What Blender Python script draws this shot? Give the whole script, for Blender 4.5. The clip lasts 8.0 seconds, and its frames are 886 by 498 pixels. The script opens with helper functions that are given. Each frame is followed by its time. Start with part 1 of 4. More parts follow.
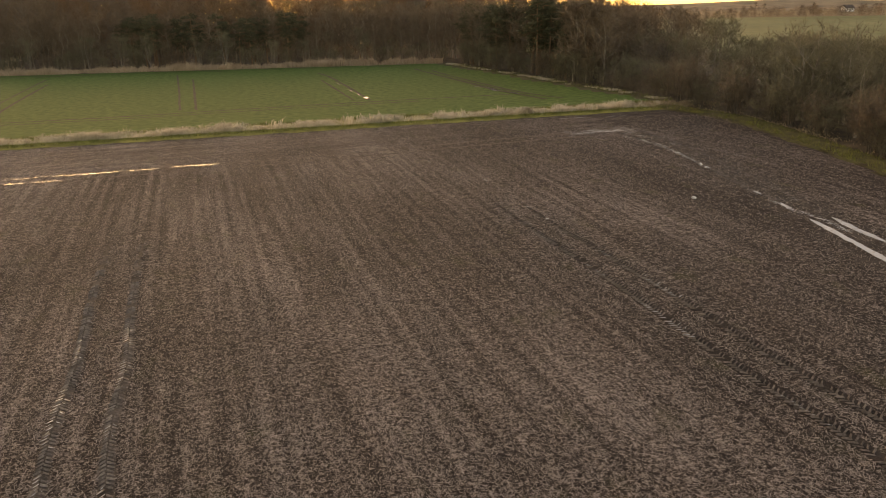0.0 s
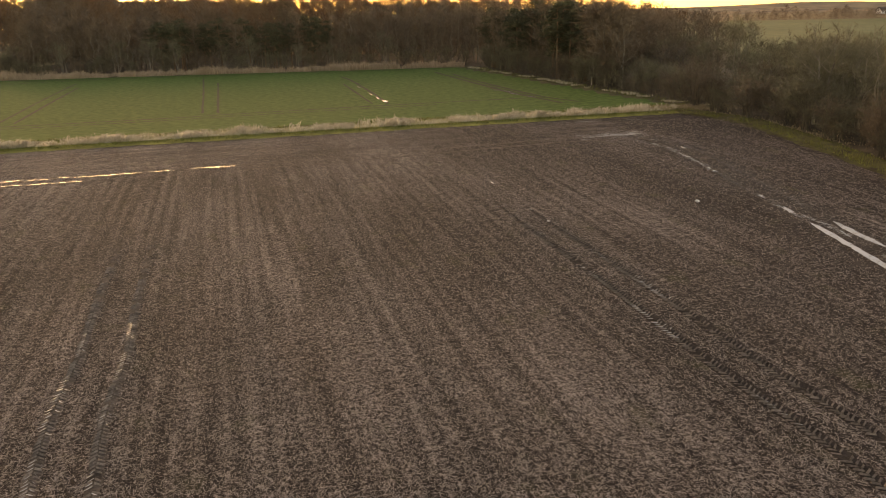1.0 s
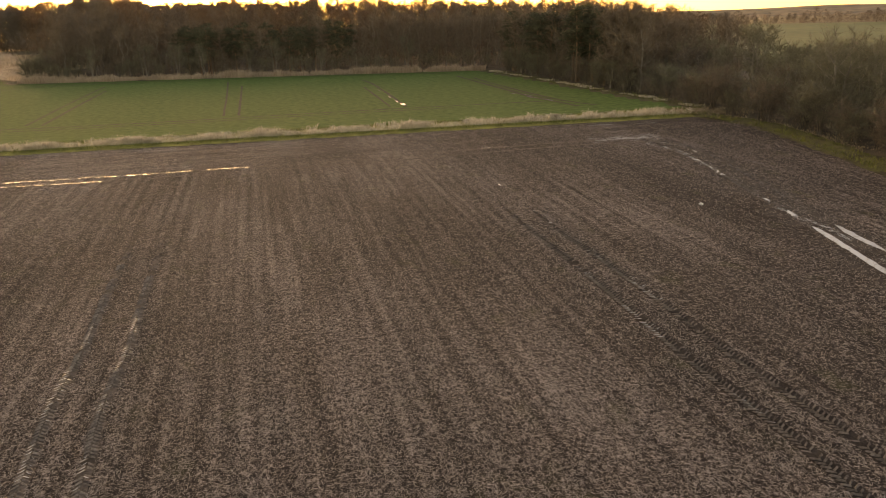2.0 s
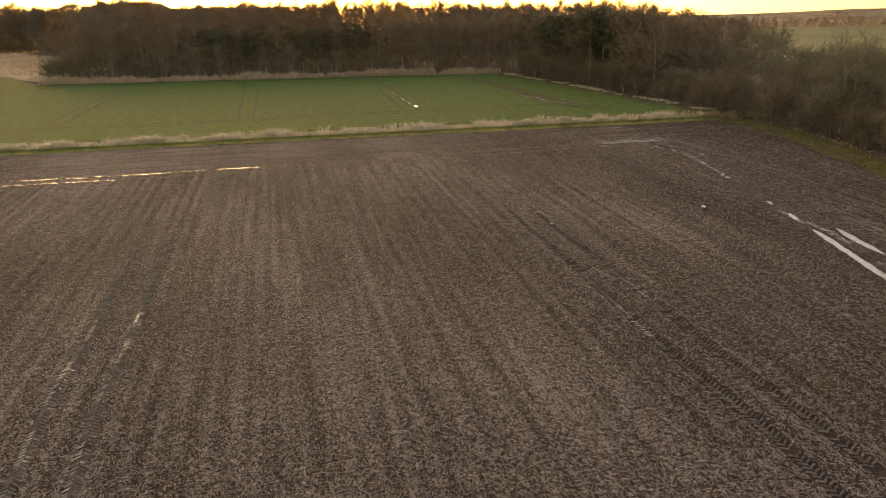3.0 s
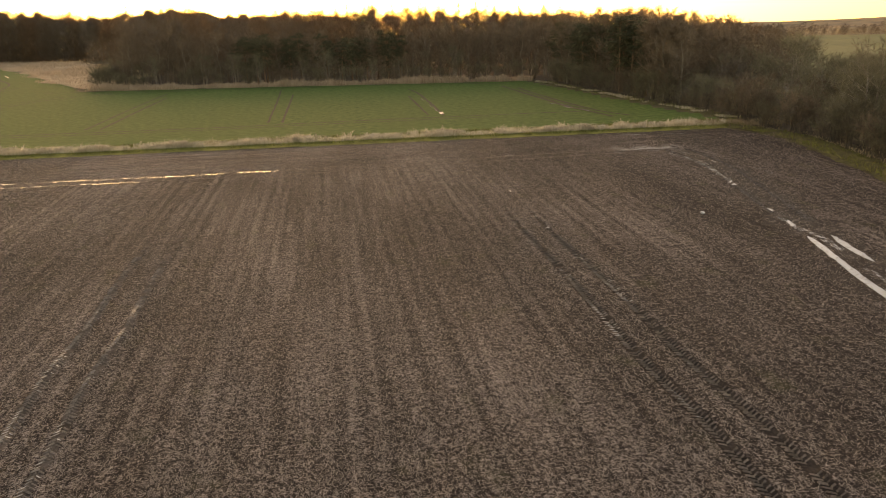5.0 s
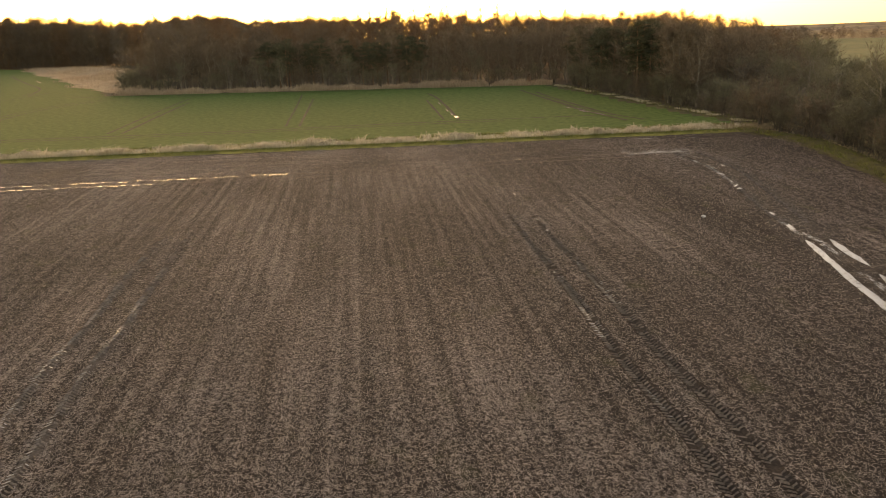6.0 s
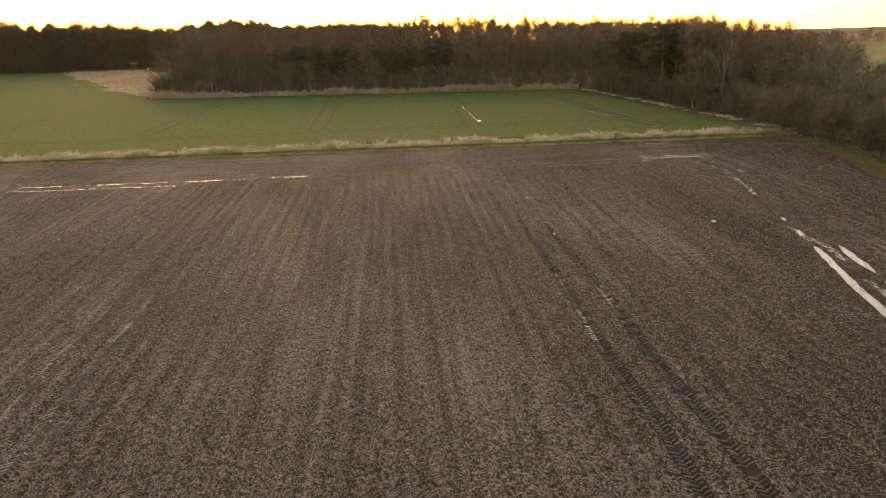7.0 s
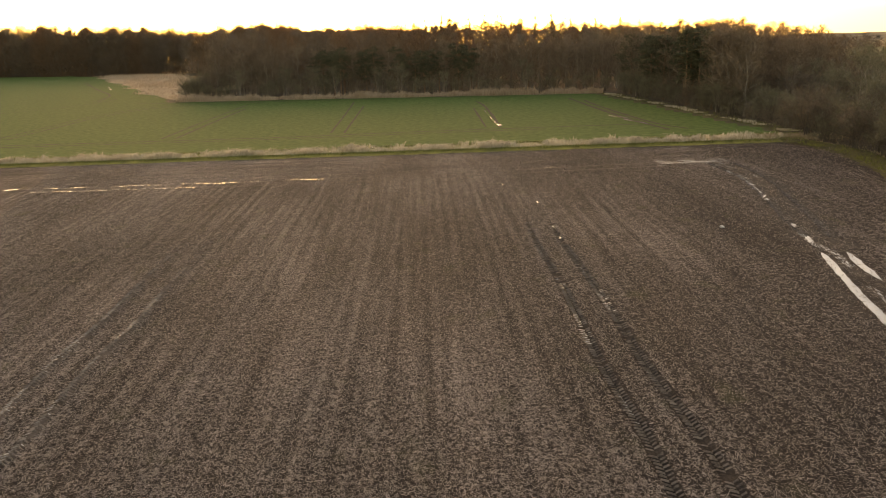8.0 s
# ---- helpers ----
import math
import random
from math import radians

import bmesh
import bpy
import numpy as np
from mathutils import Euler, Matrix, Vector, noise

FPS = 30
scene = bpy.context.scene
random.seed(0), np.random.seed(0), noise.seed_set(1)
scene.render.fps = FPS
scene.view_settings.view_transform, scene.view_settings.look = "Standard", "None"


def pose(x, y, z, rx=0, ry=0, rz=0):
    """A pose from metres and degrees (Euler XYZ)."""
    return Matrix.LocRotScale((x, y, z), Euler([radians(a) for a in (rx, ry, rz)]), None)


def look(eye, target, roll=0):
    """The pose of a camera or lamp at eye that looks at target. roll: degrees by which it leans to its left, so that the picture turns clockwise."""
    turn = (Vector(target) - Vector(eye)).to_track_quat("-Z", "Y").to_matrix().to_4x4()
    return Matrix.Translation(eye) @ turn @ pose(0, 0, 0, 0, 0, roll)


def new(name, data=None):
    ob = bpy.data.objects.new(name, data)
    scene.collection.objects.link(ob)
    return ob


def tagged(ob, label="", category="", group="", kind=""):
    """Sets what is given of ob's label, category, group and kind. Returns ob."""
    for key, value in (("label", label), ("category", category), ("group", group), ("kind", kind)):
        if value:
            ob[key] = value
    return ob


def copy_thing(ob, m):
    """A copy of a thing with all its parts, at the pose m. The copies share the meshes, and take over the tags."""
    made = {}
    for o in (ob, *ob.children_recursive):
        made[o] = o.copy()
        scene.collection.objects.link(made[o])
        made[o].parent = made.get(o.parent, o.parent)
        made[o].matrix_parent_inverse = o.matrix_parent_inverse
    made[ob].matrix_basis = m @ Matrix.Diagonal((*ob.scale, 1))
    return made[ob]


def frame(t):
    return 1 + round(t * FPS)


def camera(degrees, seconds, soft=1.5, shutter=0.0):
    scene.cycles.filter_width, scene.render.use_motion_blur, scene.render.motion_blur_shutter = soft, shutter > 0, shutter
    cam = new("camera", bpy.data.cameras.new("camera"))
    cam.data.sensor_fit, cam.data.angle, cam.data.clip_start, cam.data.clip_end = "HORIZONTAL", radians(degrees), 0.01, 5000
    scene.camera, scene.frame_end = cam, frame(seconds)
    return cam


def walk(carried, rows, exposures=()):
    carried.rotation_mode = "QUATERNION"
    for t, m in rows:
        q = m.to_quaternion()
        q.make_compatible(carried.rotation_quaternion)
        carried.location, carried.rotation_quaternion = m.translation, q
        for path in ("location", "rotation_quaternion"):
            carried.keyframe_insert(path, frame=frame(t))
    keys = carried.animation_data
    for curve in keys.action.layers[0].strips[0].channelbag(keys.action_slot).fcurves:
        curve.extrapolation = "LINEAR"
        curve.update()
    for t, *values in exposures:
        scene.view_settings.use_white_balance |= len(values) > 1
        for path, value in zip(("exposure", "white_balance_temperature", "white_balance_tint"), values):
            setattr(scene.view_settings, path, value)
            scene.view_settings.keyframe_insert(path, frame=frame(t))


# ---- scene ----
cam = camera(58.9, 8.0, soft=0.65)
# seconds, x, y, z, pitch, roll, yaw
ROWS = [
    (0.0, 0.000, 0.000, 13.200, -18.32, -1.68, 0.00),
    (0.5, 0.807, -0.418, 13.291, -18.24, -1.77, 1.14),
    (1.0, 1.614, -0.806, 13.300, -18.03, -1.92, 2.22),
    (1.5, 2.454, -1.156, 13.322, -17.89, -2.09, 3.34),
    (2.0, 3.150, -1.540, 13.340, -17.73, -2.10, 4.34),
    (3.5, 4.788, -2.337, 13.266, -17.34, -1.96, 6.43),
    (4.0, 5.587, -2.583, 13.213, -17.15, -2.04, 7.31),
    (5.5, 8.217, -3.141, 13.236, -16.63, -2.30, 10.22),
    (6.0, 9.121, -3.322, 13.228, -16.44, -2.45, 11.28),
    (6.5, 9.963, -3.453, 13.247, -16.29, -2.61, 12.47),
    (7.0, 10.755, -3.477, 13.228, -16.07, -2.56, 13.73),
    (7.5, 11.560, -3.497, 13.264, -15.90, -2.56, 14.92),
    (8.0, 12.314, -3.446, 13.205, -15.70, -2.61, 16.00),
]
walk(cam, [(t, pose(x, y, z, 90 + p, 0, yaw) @ pose(0, 0, 0, 0, 0, roll)) for t, x, y, z, p, roll, yaw in ROWS],
     exposures=[(0.0, 2.18, 15300, 29), (8.0, 2.26, 15200, 26)])

# ---------------------------------------------------------------- light
SUN_AZ, SUN_EL = -23.0, 0.8          # degrees from +y towards +x, and above the horizon
world = bpy.data.worlds.new("dusk_sky")
scene.world = world
world.use_nodes = True
wn, wl = world.node_tree.nodes, world.node_tree.links
sky = wn.new("ShaderNodeTexSky")
sky.sky_type = "NISHITA"
sky.sun_disc = False
sky.sun_elevation = radians(6.8)
sky.sun_rotation = radians(SUN_AZ)
sky.air_density, sky.dust_density, sky.ozone_density = 0.7, 1.0, 1.0
wl.new(sky.outputs["Color"], wn["Background"].inputs["Color"])
wn["Background"].inputs["Strength"].default_value = 0.15
sun = new("sun", bpy.data.lights.new("sun", "SUN"))
sun.data.energy, sun.data.angle, sun.data.color = 1.2, radians(0.6), (1.0, 0.55, 0.22)
a, e = radians(SUN_AZ), radians(SUN_EL)
SUN_DIR = Vector((math.sin(a) * math.cos(e), math.cos(a) * math.cos(e), math.sin(e)))
sun.matrix_basis = look(SUN_DIR * 300, (0, 0, 0))


# ---------------------------------------------------------------- materials
def mat(name, dark, light, scale=4.0, rough=0.9, bump=0.3, fine=40.0, spec=0.2, stretch=(1, 1, 1), per_object=0.0,
        per_island=0.0, translucent=0.0):
    """Two colours mixed by coarse and fine noise, with relief; some change from object to object or from piece to piece."""
    m = bpy.data.materials.new(name)
    m.use_nodes = True
    n, l = m.node_tree.nodes, m.node_tree.links
    b = n["Principled BSDF"]
    tc, mp = n.new("ShaderNodeTexCoord"), n.new("ShaderNodeMapping")
    mp.inputs["Scale"].default_value = stretch
    l.new(tc.outputs["Object"], mp.inputs["Vector"])
    n1, n2 = n.new("ShaderNodeTexNoise"), n.new("ShaderNodeTexNoise")
    for q, s in ((n1, scale), (n2, fine)):
        q.inputs["Scale"].default_value, q.inputs["Detail"].default_value = s, 5
        l.new(mp.outputs[0], q.inputs["Vector"])
    add = n.new("ShaderNodeMath")
    add.operation = "MULTIPLY_ADD"
    l.new(n1.outputs["Fac"], add.inputs[0])
    add.inputs[1].default_value = 1.0
    half = n.new("ShaderNodeMath")
    half.operation = "MULTIPLY_ADD"
    l.new(n2.outputs["Fac"], half.inputs[0])
    half.inputs[1].default_value, half.inputs[2].default_value = 0.8, -0.4
    l.new(half.outputs[0], add.inputs[2])
    value = add.outputs[0]
    for on, node, out in ((per_object, "ShaderNodeObjectInfo", "Random"), (per_island, "ShaderNodeNewGeometry", "Random Per Island")):
        if on:
            r, k = n.new(node), n.new("ShaderNodeMath")
            k.operation = "MULTIPLY_ADD"
            l.new(r.outputs[out], k.inputs[0])
            k.inputs[1].default_value = on
            l.new(value, k.inputs[2])
            value = k.outputs[0]
    ramp = n.new("ShaderNodeValToRGB")
    ramp.color_ramp.elements[0].position, ramp.color_ramp.elements[1].position = 0.3, 0.72 + per_object + per_island
    ramp.color_ramp.elements[0].color, ramp.color_ramp.elements[1].color = (*dark, 1), (*light, 1)
    l.new(value, ramp.inputs["Fac"])
    l.new(ramp.outputs["Color"], b.inputs["Base Color"])
    b.inputs["Roughness"].default_value, b.inputs["Specular IOR Level"].default_value = rough, spec
    if bump:
        bp = n.new("ShaderNodeBump")
        bp.inputs["Strength"].default_value, bp.inputs["Distance"].default_value = bump, 0.05
        l.new(add.outputs[0], bp.inputs["Height"])
        l.new(bp.outputs[0], b.inputs["Normal"])
    if translucent:
        tr, mix = n.new("ShaderNodeBsdfTranslucent"), n.new("ShaderNodeMixShader")
        l.new(ramp.outputs["Color"], tr.inputs["Color"])
        mix.inputs[0].default_value = translucent
        l.new(b.outputs[0], mix.inputs[1])
        l.new(tr.outputs[0], mix.inputs[2])
        l.new(mix.outputs[0], n["Material Output"].inputs["Surface"])
    return m


ROW_TURN = 17.0    # the rows run this many degrees to the left of +y
ROW_STEP = 0.78


def stubble_material():
    """Dark soil under a mat of chopped straw that lies in rows."""
    m = bpy.data.materials.new("stubble_soil")
    m.use_nodes = True
    n, l = m.node_tree.nodes, m.node_tree.links
    b = n["Principled BSDF"]
    tc = n.new("ShaderNodeTexCoord")

    def noise_at(scale, stretch, turn, detail=4.0):
        mp, q = n.new("ShaderNodeMapping"), n.new("ShaderNodeTexNoise")
        mp.vector_type = "TEXTURE"
        mp.inputs["Rotation"].default_value = (0, 0, radians(turn))
        mp.inputs["Scale"].default_value = (1, stretch, 1)
        l.new(tc.outputs["Object"], mp.inputs["Vector"])
        l.new(mp.outputs[0], q.inputs["Vector"])
        q.inputs["Scale"].default_value, q.inputs["Detail"].default_value = scale, detail
        return q.outputs["Fac"]

    def calc(op, x, y):
        k = n.new("ShaderNodeMath")
        k.operation = op
        for i, v in enumerate((x, y)):
            if isinstance(v, (int, float)):
                k.inputs[i].default_value = v
            else:
                l.new(v, k.inputs[i])
        return k.outputs[0]

    straw = calc("MAXIMUM", noise_at(25, 4.5, 20, 4), calc("MAXIMUM", noise_at(23, 4.5, 85, 4), noise_at(26, 4.5, 145, 4)))
    rows = noise_at(1 / ROW_STEP * 1.6, 30, ROW_TURN, 2)
    broad = noise_at(0.09, 2.5, ROW_TURN, 3)
    tufts = noise_at(10.0, 2.4, ROW_TURN, 4)
    lumps = noise_at(1.5, 0.6, ROW_TURN, 6)
    clods = noise_at(4.6, 1.2, ROW_TURN + 70, 3)
    # beyond the headland ruts the field was worked crosswise
    beyond, cross = n.new("ShaderNodeVectorMath"), n.new("ShaderNodeMapRange")
    beyond.operation = "DOT_PRODUCT"
    l.new(tc.outputs["Object"], beyond.inputs[0])
    beyond.inputs[1].default_value = (-0.276, 1.0, 0)
    cross.inputs["From Min"].default_value, cross.inputs["From Max"].default_value = 68.6, 70.6
    l.new(beyond.outputs["Value"], cross.inputs["Value"])
    headland = cross.outputs["Result"]
    open_field = calc("SUBTRACT", 1.0, headland)
    rows = calc("ADD", calc("MULTIPLY", rows, open_field), calc("MULTIPLY", noise_at(1.5, 22, -75, 3), headland))
    v = calc("ADD", calc("SUBTRACT", calc("MULTIPLY", straw, 1.4), 0.17), calc("MULTIPLY", calc("SUBTRACT", rows, 0.5), 0.24))
    v = calc("ADD", v, calc("MULTIPLY", calc("SUBTRACT", broad, 0.5), 0.35))
    v = calc("ADD", v, calc("MULTIPLY", calc("SUBTRACT", tufts, 0.5), 0.42))
    v = calc("ADD", v, calc("MULTIPLY", calc("SUBTRACT", lumps, 0.5), 0.20))
    v = calc("ADD", v, calc("MULTIPLY", calc("SUBTRACT", clods, 0.5), 0.19))
    east, span = n.new("ShaderNodeVectorMath"), n.new("ShaderNodeMapRange")
    east.operation = "DOT_PRODUCT"
    l.new(tc.outputs["Object"], east.inputs[0])
    east.inputs[1].default_value = (math.cos(radians(ROW_TURN)), math.sin(radians(ROW_TURN)), 0)
    # the drilled rows: a wave across the field, unsteady along it, stronger on some passes than on others
    phase = calc("ADD", calc("MULTIPLY", east.outputs["Value"], 2 * math.pi / ROW_STEP), calc("MULTIPLY", noise_at(0.4, 6, ROW_TURN, 2), 5.0))
    passes = calc("MAXIMUM", calc("SUBTRACT", noise_at(0.22, 20, ROW_TURN, 2), 0.38), 0.0)
    passes = calc("MULTIPLY", passes, open_field)
    v = calc("ADD", v, calc("MULTIPLY", calc("MULTIPLY", calc("SINE", phase, 0.0), passes), 0.09))
    span.inputs["From Min"].default_value, span.inputs["From Max"].default_value = 17.0, 26.0
    l.new(calc("ADD", east.outputs["Value"], calc("MULTIPLY", broad, 6.0)), span.inputs["Value"])
    v = calc("SUBTRACT", v, calc("MULTIPLY", span.outputs["Result"], 0.045))
    ramp = n.new("ShaderNodeValToRGB")
    el = ramp.color_ramp.elements
    el[0].position, el[0].color = 0.56, (0.026, 0.0197, 0.0172, 1)
    el[1].position, el[1].color = 0.85, (0.385, 0.318, 0.284, 1)
    mid = el.new(0.675)
    mid.color = (0.104, 0.082, 0.0705, 1)
    l.new(v, ramp.inputs["Fac"])
    weeds, mix = n.new("ShaderNodeMapRange"), n.new("ShaderNodeMixRGB")
    weeds.inputs["From Min"].default_value, weeds.inputs["From Max"].default_value, weeds.inputs["To Max"].default_value = 0.60, 0.78, 0.36
    l.new(noise_at(0.55, 1.6, ROW_TURN, 6), weeds.inputs["Value"])
    l.new(weeds.outputs["Result"], mix.inputs["Fac"])
    l.new(ramp.outputs["Color"], mix.inputs["Color1"])
    mix.inputs["Color2"].default_value = (0.075, 0.080, 0.026, 1)
    l.new(mix.outputs["Color"], b.inputs["Base Color"])
    b.inputs["Roughness"].default_value, b.inputs["Specular IOR Level"].default_value = 0.9, 0.1
    bp = n.new("ShaderNodeBump")
    bp.inputs["Strength"].default_value, bp.inputs["Distance"].default_value = 0.8, 0.08
    l.new(v, bp.inputs["Height"])
    l.new(bp.outputs[0], b.inputs["Normal"])
    return m


STUBBLE = stubble_material()
EARTH = mat("rough_meadow", (0.038, 0.037, 0.018), (0.105, 0.085, 0.047), 0.25, 0.95, 0.5, 6.0)
LITTER = mat("leaf_litter", (0.035, 0.026, 0.018), (0.11, 0.08, 0.052), 0.6, 0.95, 0.6, 9.0)
CROP = mat("winter_crop", (0.040, 0.078, 0.020), (0.086, 0.142, 0.042), 1.3, 0.9, 0.8, 9.0, 0.05)
PASTURE = mat("pasture", (0.045, 0.068, 0.020), (0.100, 0.112, 0.042), 0.02, 0.9, 0.3, 0.3)
BANK = mat("mossy_bank", (0.046, 0.036, 0.022), (0.100, 0.098, 0.036), 0.7, 0.9, 0.6, 7.0, 0.08)
VERGE = mat("verge_grass", (0.076, 0.074, 0.020), (0.225, 0.220, 0.055), 0.8, 0.9, 0.6, 12.0, 0.08)
WET = mat("trampled_wet_soil", (0.022, 0.016, 0.013), (0.062, 0.047, 0.039), 1.1, 0.8, 0.9, 14.0, 0.12)
RUT = mat("wet_rut_soil", (0.048, 0.038, 0.031), (0.140, 0.111, 0.093), 1.4, 0.9, 0.5, 14.0, 0.05)
DARK_RUT = mat("soaked_rut_soil", (0.019, 0.0145, 0.012), (0.060, 0.046, 0.038), 1.4, 0.8, 0.5, 14.0, 0.05)
LUG = mat("pressed_clod", (0.070, 0.055, 0.046), (0.300, 0.240, 0.202), 3.0, 0.85, 0.4, 20.0, 0.04, per_island=0.3)
WET_LUG = mat("wet_clod", (0.040, 0.031, 0.026), (0.230, 0.182, 0.152), 3.0, 0.85, 0.4, 20.0, 0.04, per_island=0.3)
STRAW = mat("chopped_straw", (0.110, 0.088, 0.076), (0.37, 0.306, 0.268), 3.0, 0.8, 0.0, 30.0, 0.3, per_island=0.35)
DRY = mat("dry_grass", (0.31, 0.265, 0.19), (0.76, 0.67, 0.52), 0.7, 0.8, 0.0, 8.0, 0.3, per_island=0.25, translucent=0.4)
REED = mat("dry_reed", (0.26, 0.19, 0.13), (0.56, 0.43, 0.31), 0.4, 0.8, 0.0, 6.0, 0.3, per_island=0.3, translucent=0.4)
SEDGE = mat("dead_sedge", (0.16, 0.120, 0.080), (0.42, 0.330, 0.225), 0.9, 0.8, 0.0, 8.0, 0.3, per_island=0.25, translucent=0.3)
BLADE = mat("green_blade", (0.075, 0.082, 0.020), (0.19, 0.195, 0.060), 0.9, 0.7, 0.0, 9.0, 0.3, per_island=0.3, translucent=0.25)
BARK = mat("grey_bark", (0.085, 0.070, 0.054), (0.30, 0.255, 0.20), 1.5, 0.9, 0.6, 12.0, 0.2, (1, 1, 0.3), per_object=0.25)
BUSH_BARK = mat("bush_bark", (0.052, 0.042, 0.032), (0.150, 0.122, 0.094), 1.5, 0.9, 0.4, 12.0, 0.2, (1, 1, 0.3), per_object=0.25)
PINE_BARK = mat("pine_bark", (0.075, 0.045, 0.028), (0.26, 0.165, 0.105), 1.5, 0.9, 0.6, 12.0, 0.2, (1, 1, 0.3), per_object=0.25)
TWIG = mat("brown_twig", (0.076, 0.055, 0.038), (0.205, 0.150, 0.105), 0.5, 0.85, 0.0, 4.0, 0.2, per_object=0.3, per_island=0.2, translucent=0.2)
OLIVE_TWIG = mat("olive_twig", (0.074, 0.066, 0.042), (0.19, 0.170, 0.112), 0.5, 0.85, 0.0, 4.0, 0.2, per_object=0.3, per_island=0.2, translucent=0.2)
NEEDLE = mat("pine_needle", (0.032, 0.034, 0.017), (0.088, 0.084, 0.044), 0.8, 0.7, 0.0, 5.0, 0.3, per_object=0.15, per_island=0.25, translucent=0.1)
HILL = mat("far_farmland", (0.055, 0.046, 0.032), (0.17, 0.125, 0.078), 0.02, 0.95, 0.0, 0.05)
WALLPAINT = mat("white_render", (0.7, 0.69, 0.66), (0.82, 0.81, 0.78), 0.5, 0.8, 0.1, 6.0)
ROOFING = mat("dark_roof", (0.05, 0.04, 0.036), (0.10, 0.08, 0.07), 0.8, 0.8, 0.2, 6.0)
STONE = mat("pale_stone", (0.35, 0.33, 0.30), (0.62, 0.60, 0.56), 3.0, 0.8, 0.4, 20.0)

# rut water: the white sky reflection is partly put into the pale base colour
WATER = bpy.data.materials.new("sky_pale_puddle")
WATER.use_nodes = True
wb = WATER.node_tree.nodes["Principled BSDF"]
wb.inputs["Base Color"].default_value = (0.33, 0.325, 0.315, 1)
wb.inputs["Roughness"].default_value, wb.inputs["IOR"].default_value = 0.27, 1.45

SUNFACE = bpy.data.materials.new("sun_face")
SUNFACE.use_nodes = True
se = SUNFACE.node_tree.nodes.new("ShaderNodeEmission")
se.inputs["Color"].default_value, se.inputs["Strength"].default_value = (1.0, 0.78, 0.30, 1), 9.0
SUNFACE.node_tree.links.new(se.outputs[0], SUNFACE.node_tree.nodes["Material Output"].inputs["Surface"])


# ---------------------------------------------------------------- mesh helpers
def mesh_of(name, verts, faces, material, smooth=False):
    me = bpy.data.meshes.new(name)
    me.from_pydata([tuple(v) for v in verts], [], faces)
    me.materials.append(material)
    if smooth:
        me.polygons.foreach_set("use_smooth", [True] * len(me.polygons))
    me.update()
    return me


def soup(name, v, size, material):
    """A mesh of loose faces with `size` corners each from an array of corners."""
    v = np.asarray(v, dtype=np.float32).reshape(-1, 3)
    count = len(v) // size
    me = bpy.data.meshes.new(name)
    me.vertices.add(len(v))
    me.vertices.foreach_set("co", v.ravel())
    me.loops.add(len(v))
    me.loops.foreach_set("vertex_index", np.arange(len(v), dtype=np.int32))
    me.polygons.add(count)
    me.polygons.foreach_set("loop_start", np.arange(0, len(v), size, dtype=np.int32))
    me.materials.append(material)
    me.update(calc_edges=True)
    return me


def part(name, me, parent, label=""):
    ob = new(name, me)
    ob.parent = parent
    if label:
        ob["label"] = label
    return ob


def tube(V, F, pts, radii, n=5):
    """Adds a tapered round limb along the points."""
    start = len(V)
    for i, p in enumerate(pts):
        d = (Vector(pts[min(i + 1, len(pts) - 1)]) - Vector(pts[max(i - 1, 0)])).normalized()
        u = d.cross(Vector((0.31, 0.95, 0.1))).normalized()
        w = d.cross(u)
        for k in range(n):
            q = 2 * math.pi * k / n
            V.append(Vector(p) + (u * math.cos(q) + w * math.sin(q)) * radii[i])
    for i in range(len(pts) - 1):
        for k in range(n):
            s = start + i * n
            F.append((s + k, s + (k + 1) % n, s + n + (k + 1) % n, s + n + k))


def wobble(x, y, f, seed=0.0):
    return noise.noise(Vector((x * f + seed, y * f - seed, seed * 0.37)))


def inside(poly, x, y):
    hit = False
    for (x0, y0), (x1, y1) in zip(poly, poly[1:] + poly[:1]):
        if (y0 > y) != (y1 > y) and x < (x1 - x0) * (y - y0) / (y1 - y0) + x0:
            hit = not hit
    return hit


def sampled(poly, n, rng):
    lo = [min(p[i] for p in poly) for i in (0, 1)]
    hi = [max(p[i] for p in poly) for i in (0, 1)]
    out = []
    while len(out) < n:
        x, y = rng.uniform(lo[0], hi[0]), rng.uniform(lo[1], hi[1])
        if inside(poly, x, y):
            out.append((x, y))
    return out


def along(pts, step):
    """Points at even steps along a smooth line through pts, with the unit direction."""
    P = [Vector((*p, 0)) for p in pts]
    fine = []
    for i in range(len(P) - 1):
        a, b, c, d = P[max(i - 1, 0)], P[i], P[i + 1], P[min(i + 2, len(P) - 1)]
        for k in range(24):
            t = k / 24
            fine.append(0.5 * ((2 * b) + (c - a) * t + (2 * a - 5 * b + 4 * c - d) * t * t + (3 * b - a - 3 * c + d) * t ** 3))
    fine.append(P[-1])
    out, left = [], 0.0
    for a, b in zip(fine, fine[1:]):
        d = (b - a).length
        if d == 0:
            continue
        while left <= d:
            q = a.lerp(b, left / d)
            out.append((q.x, q.y, (b - a).x / d, (b - a).y / d))
            left += step
        left -= d
    return out


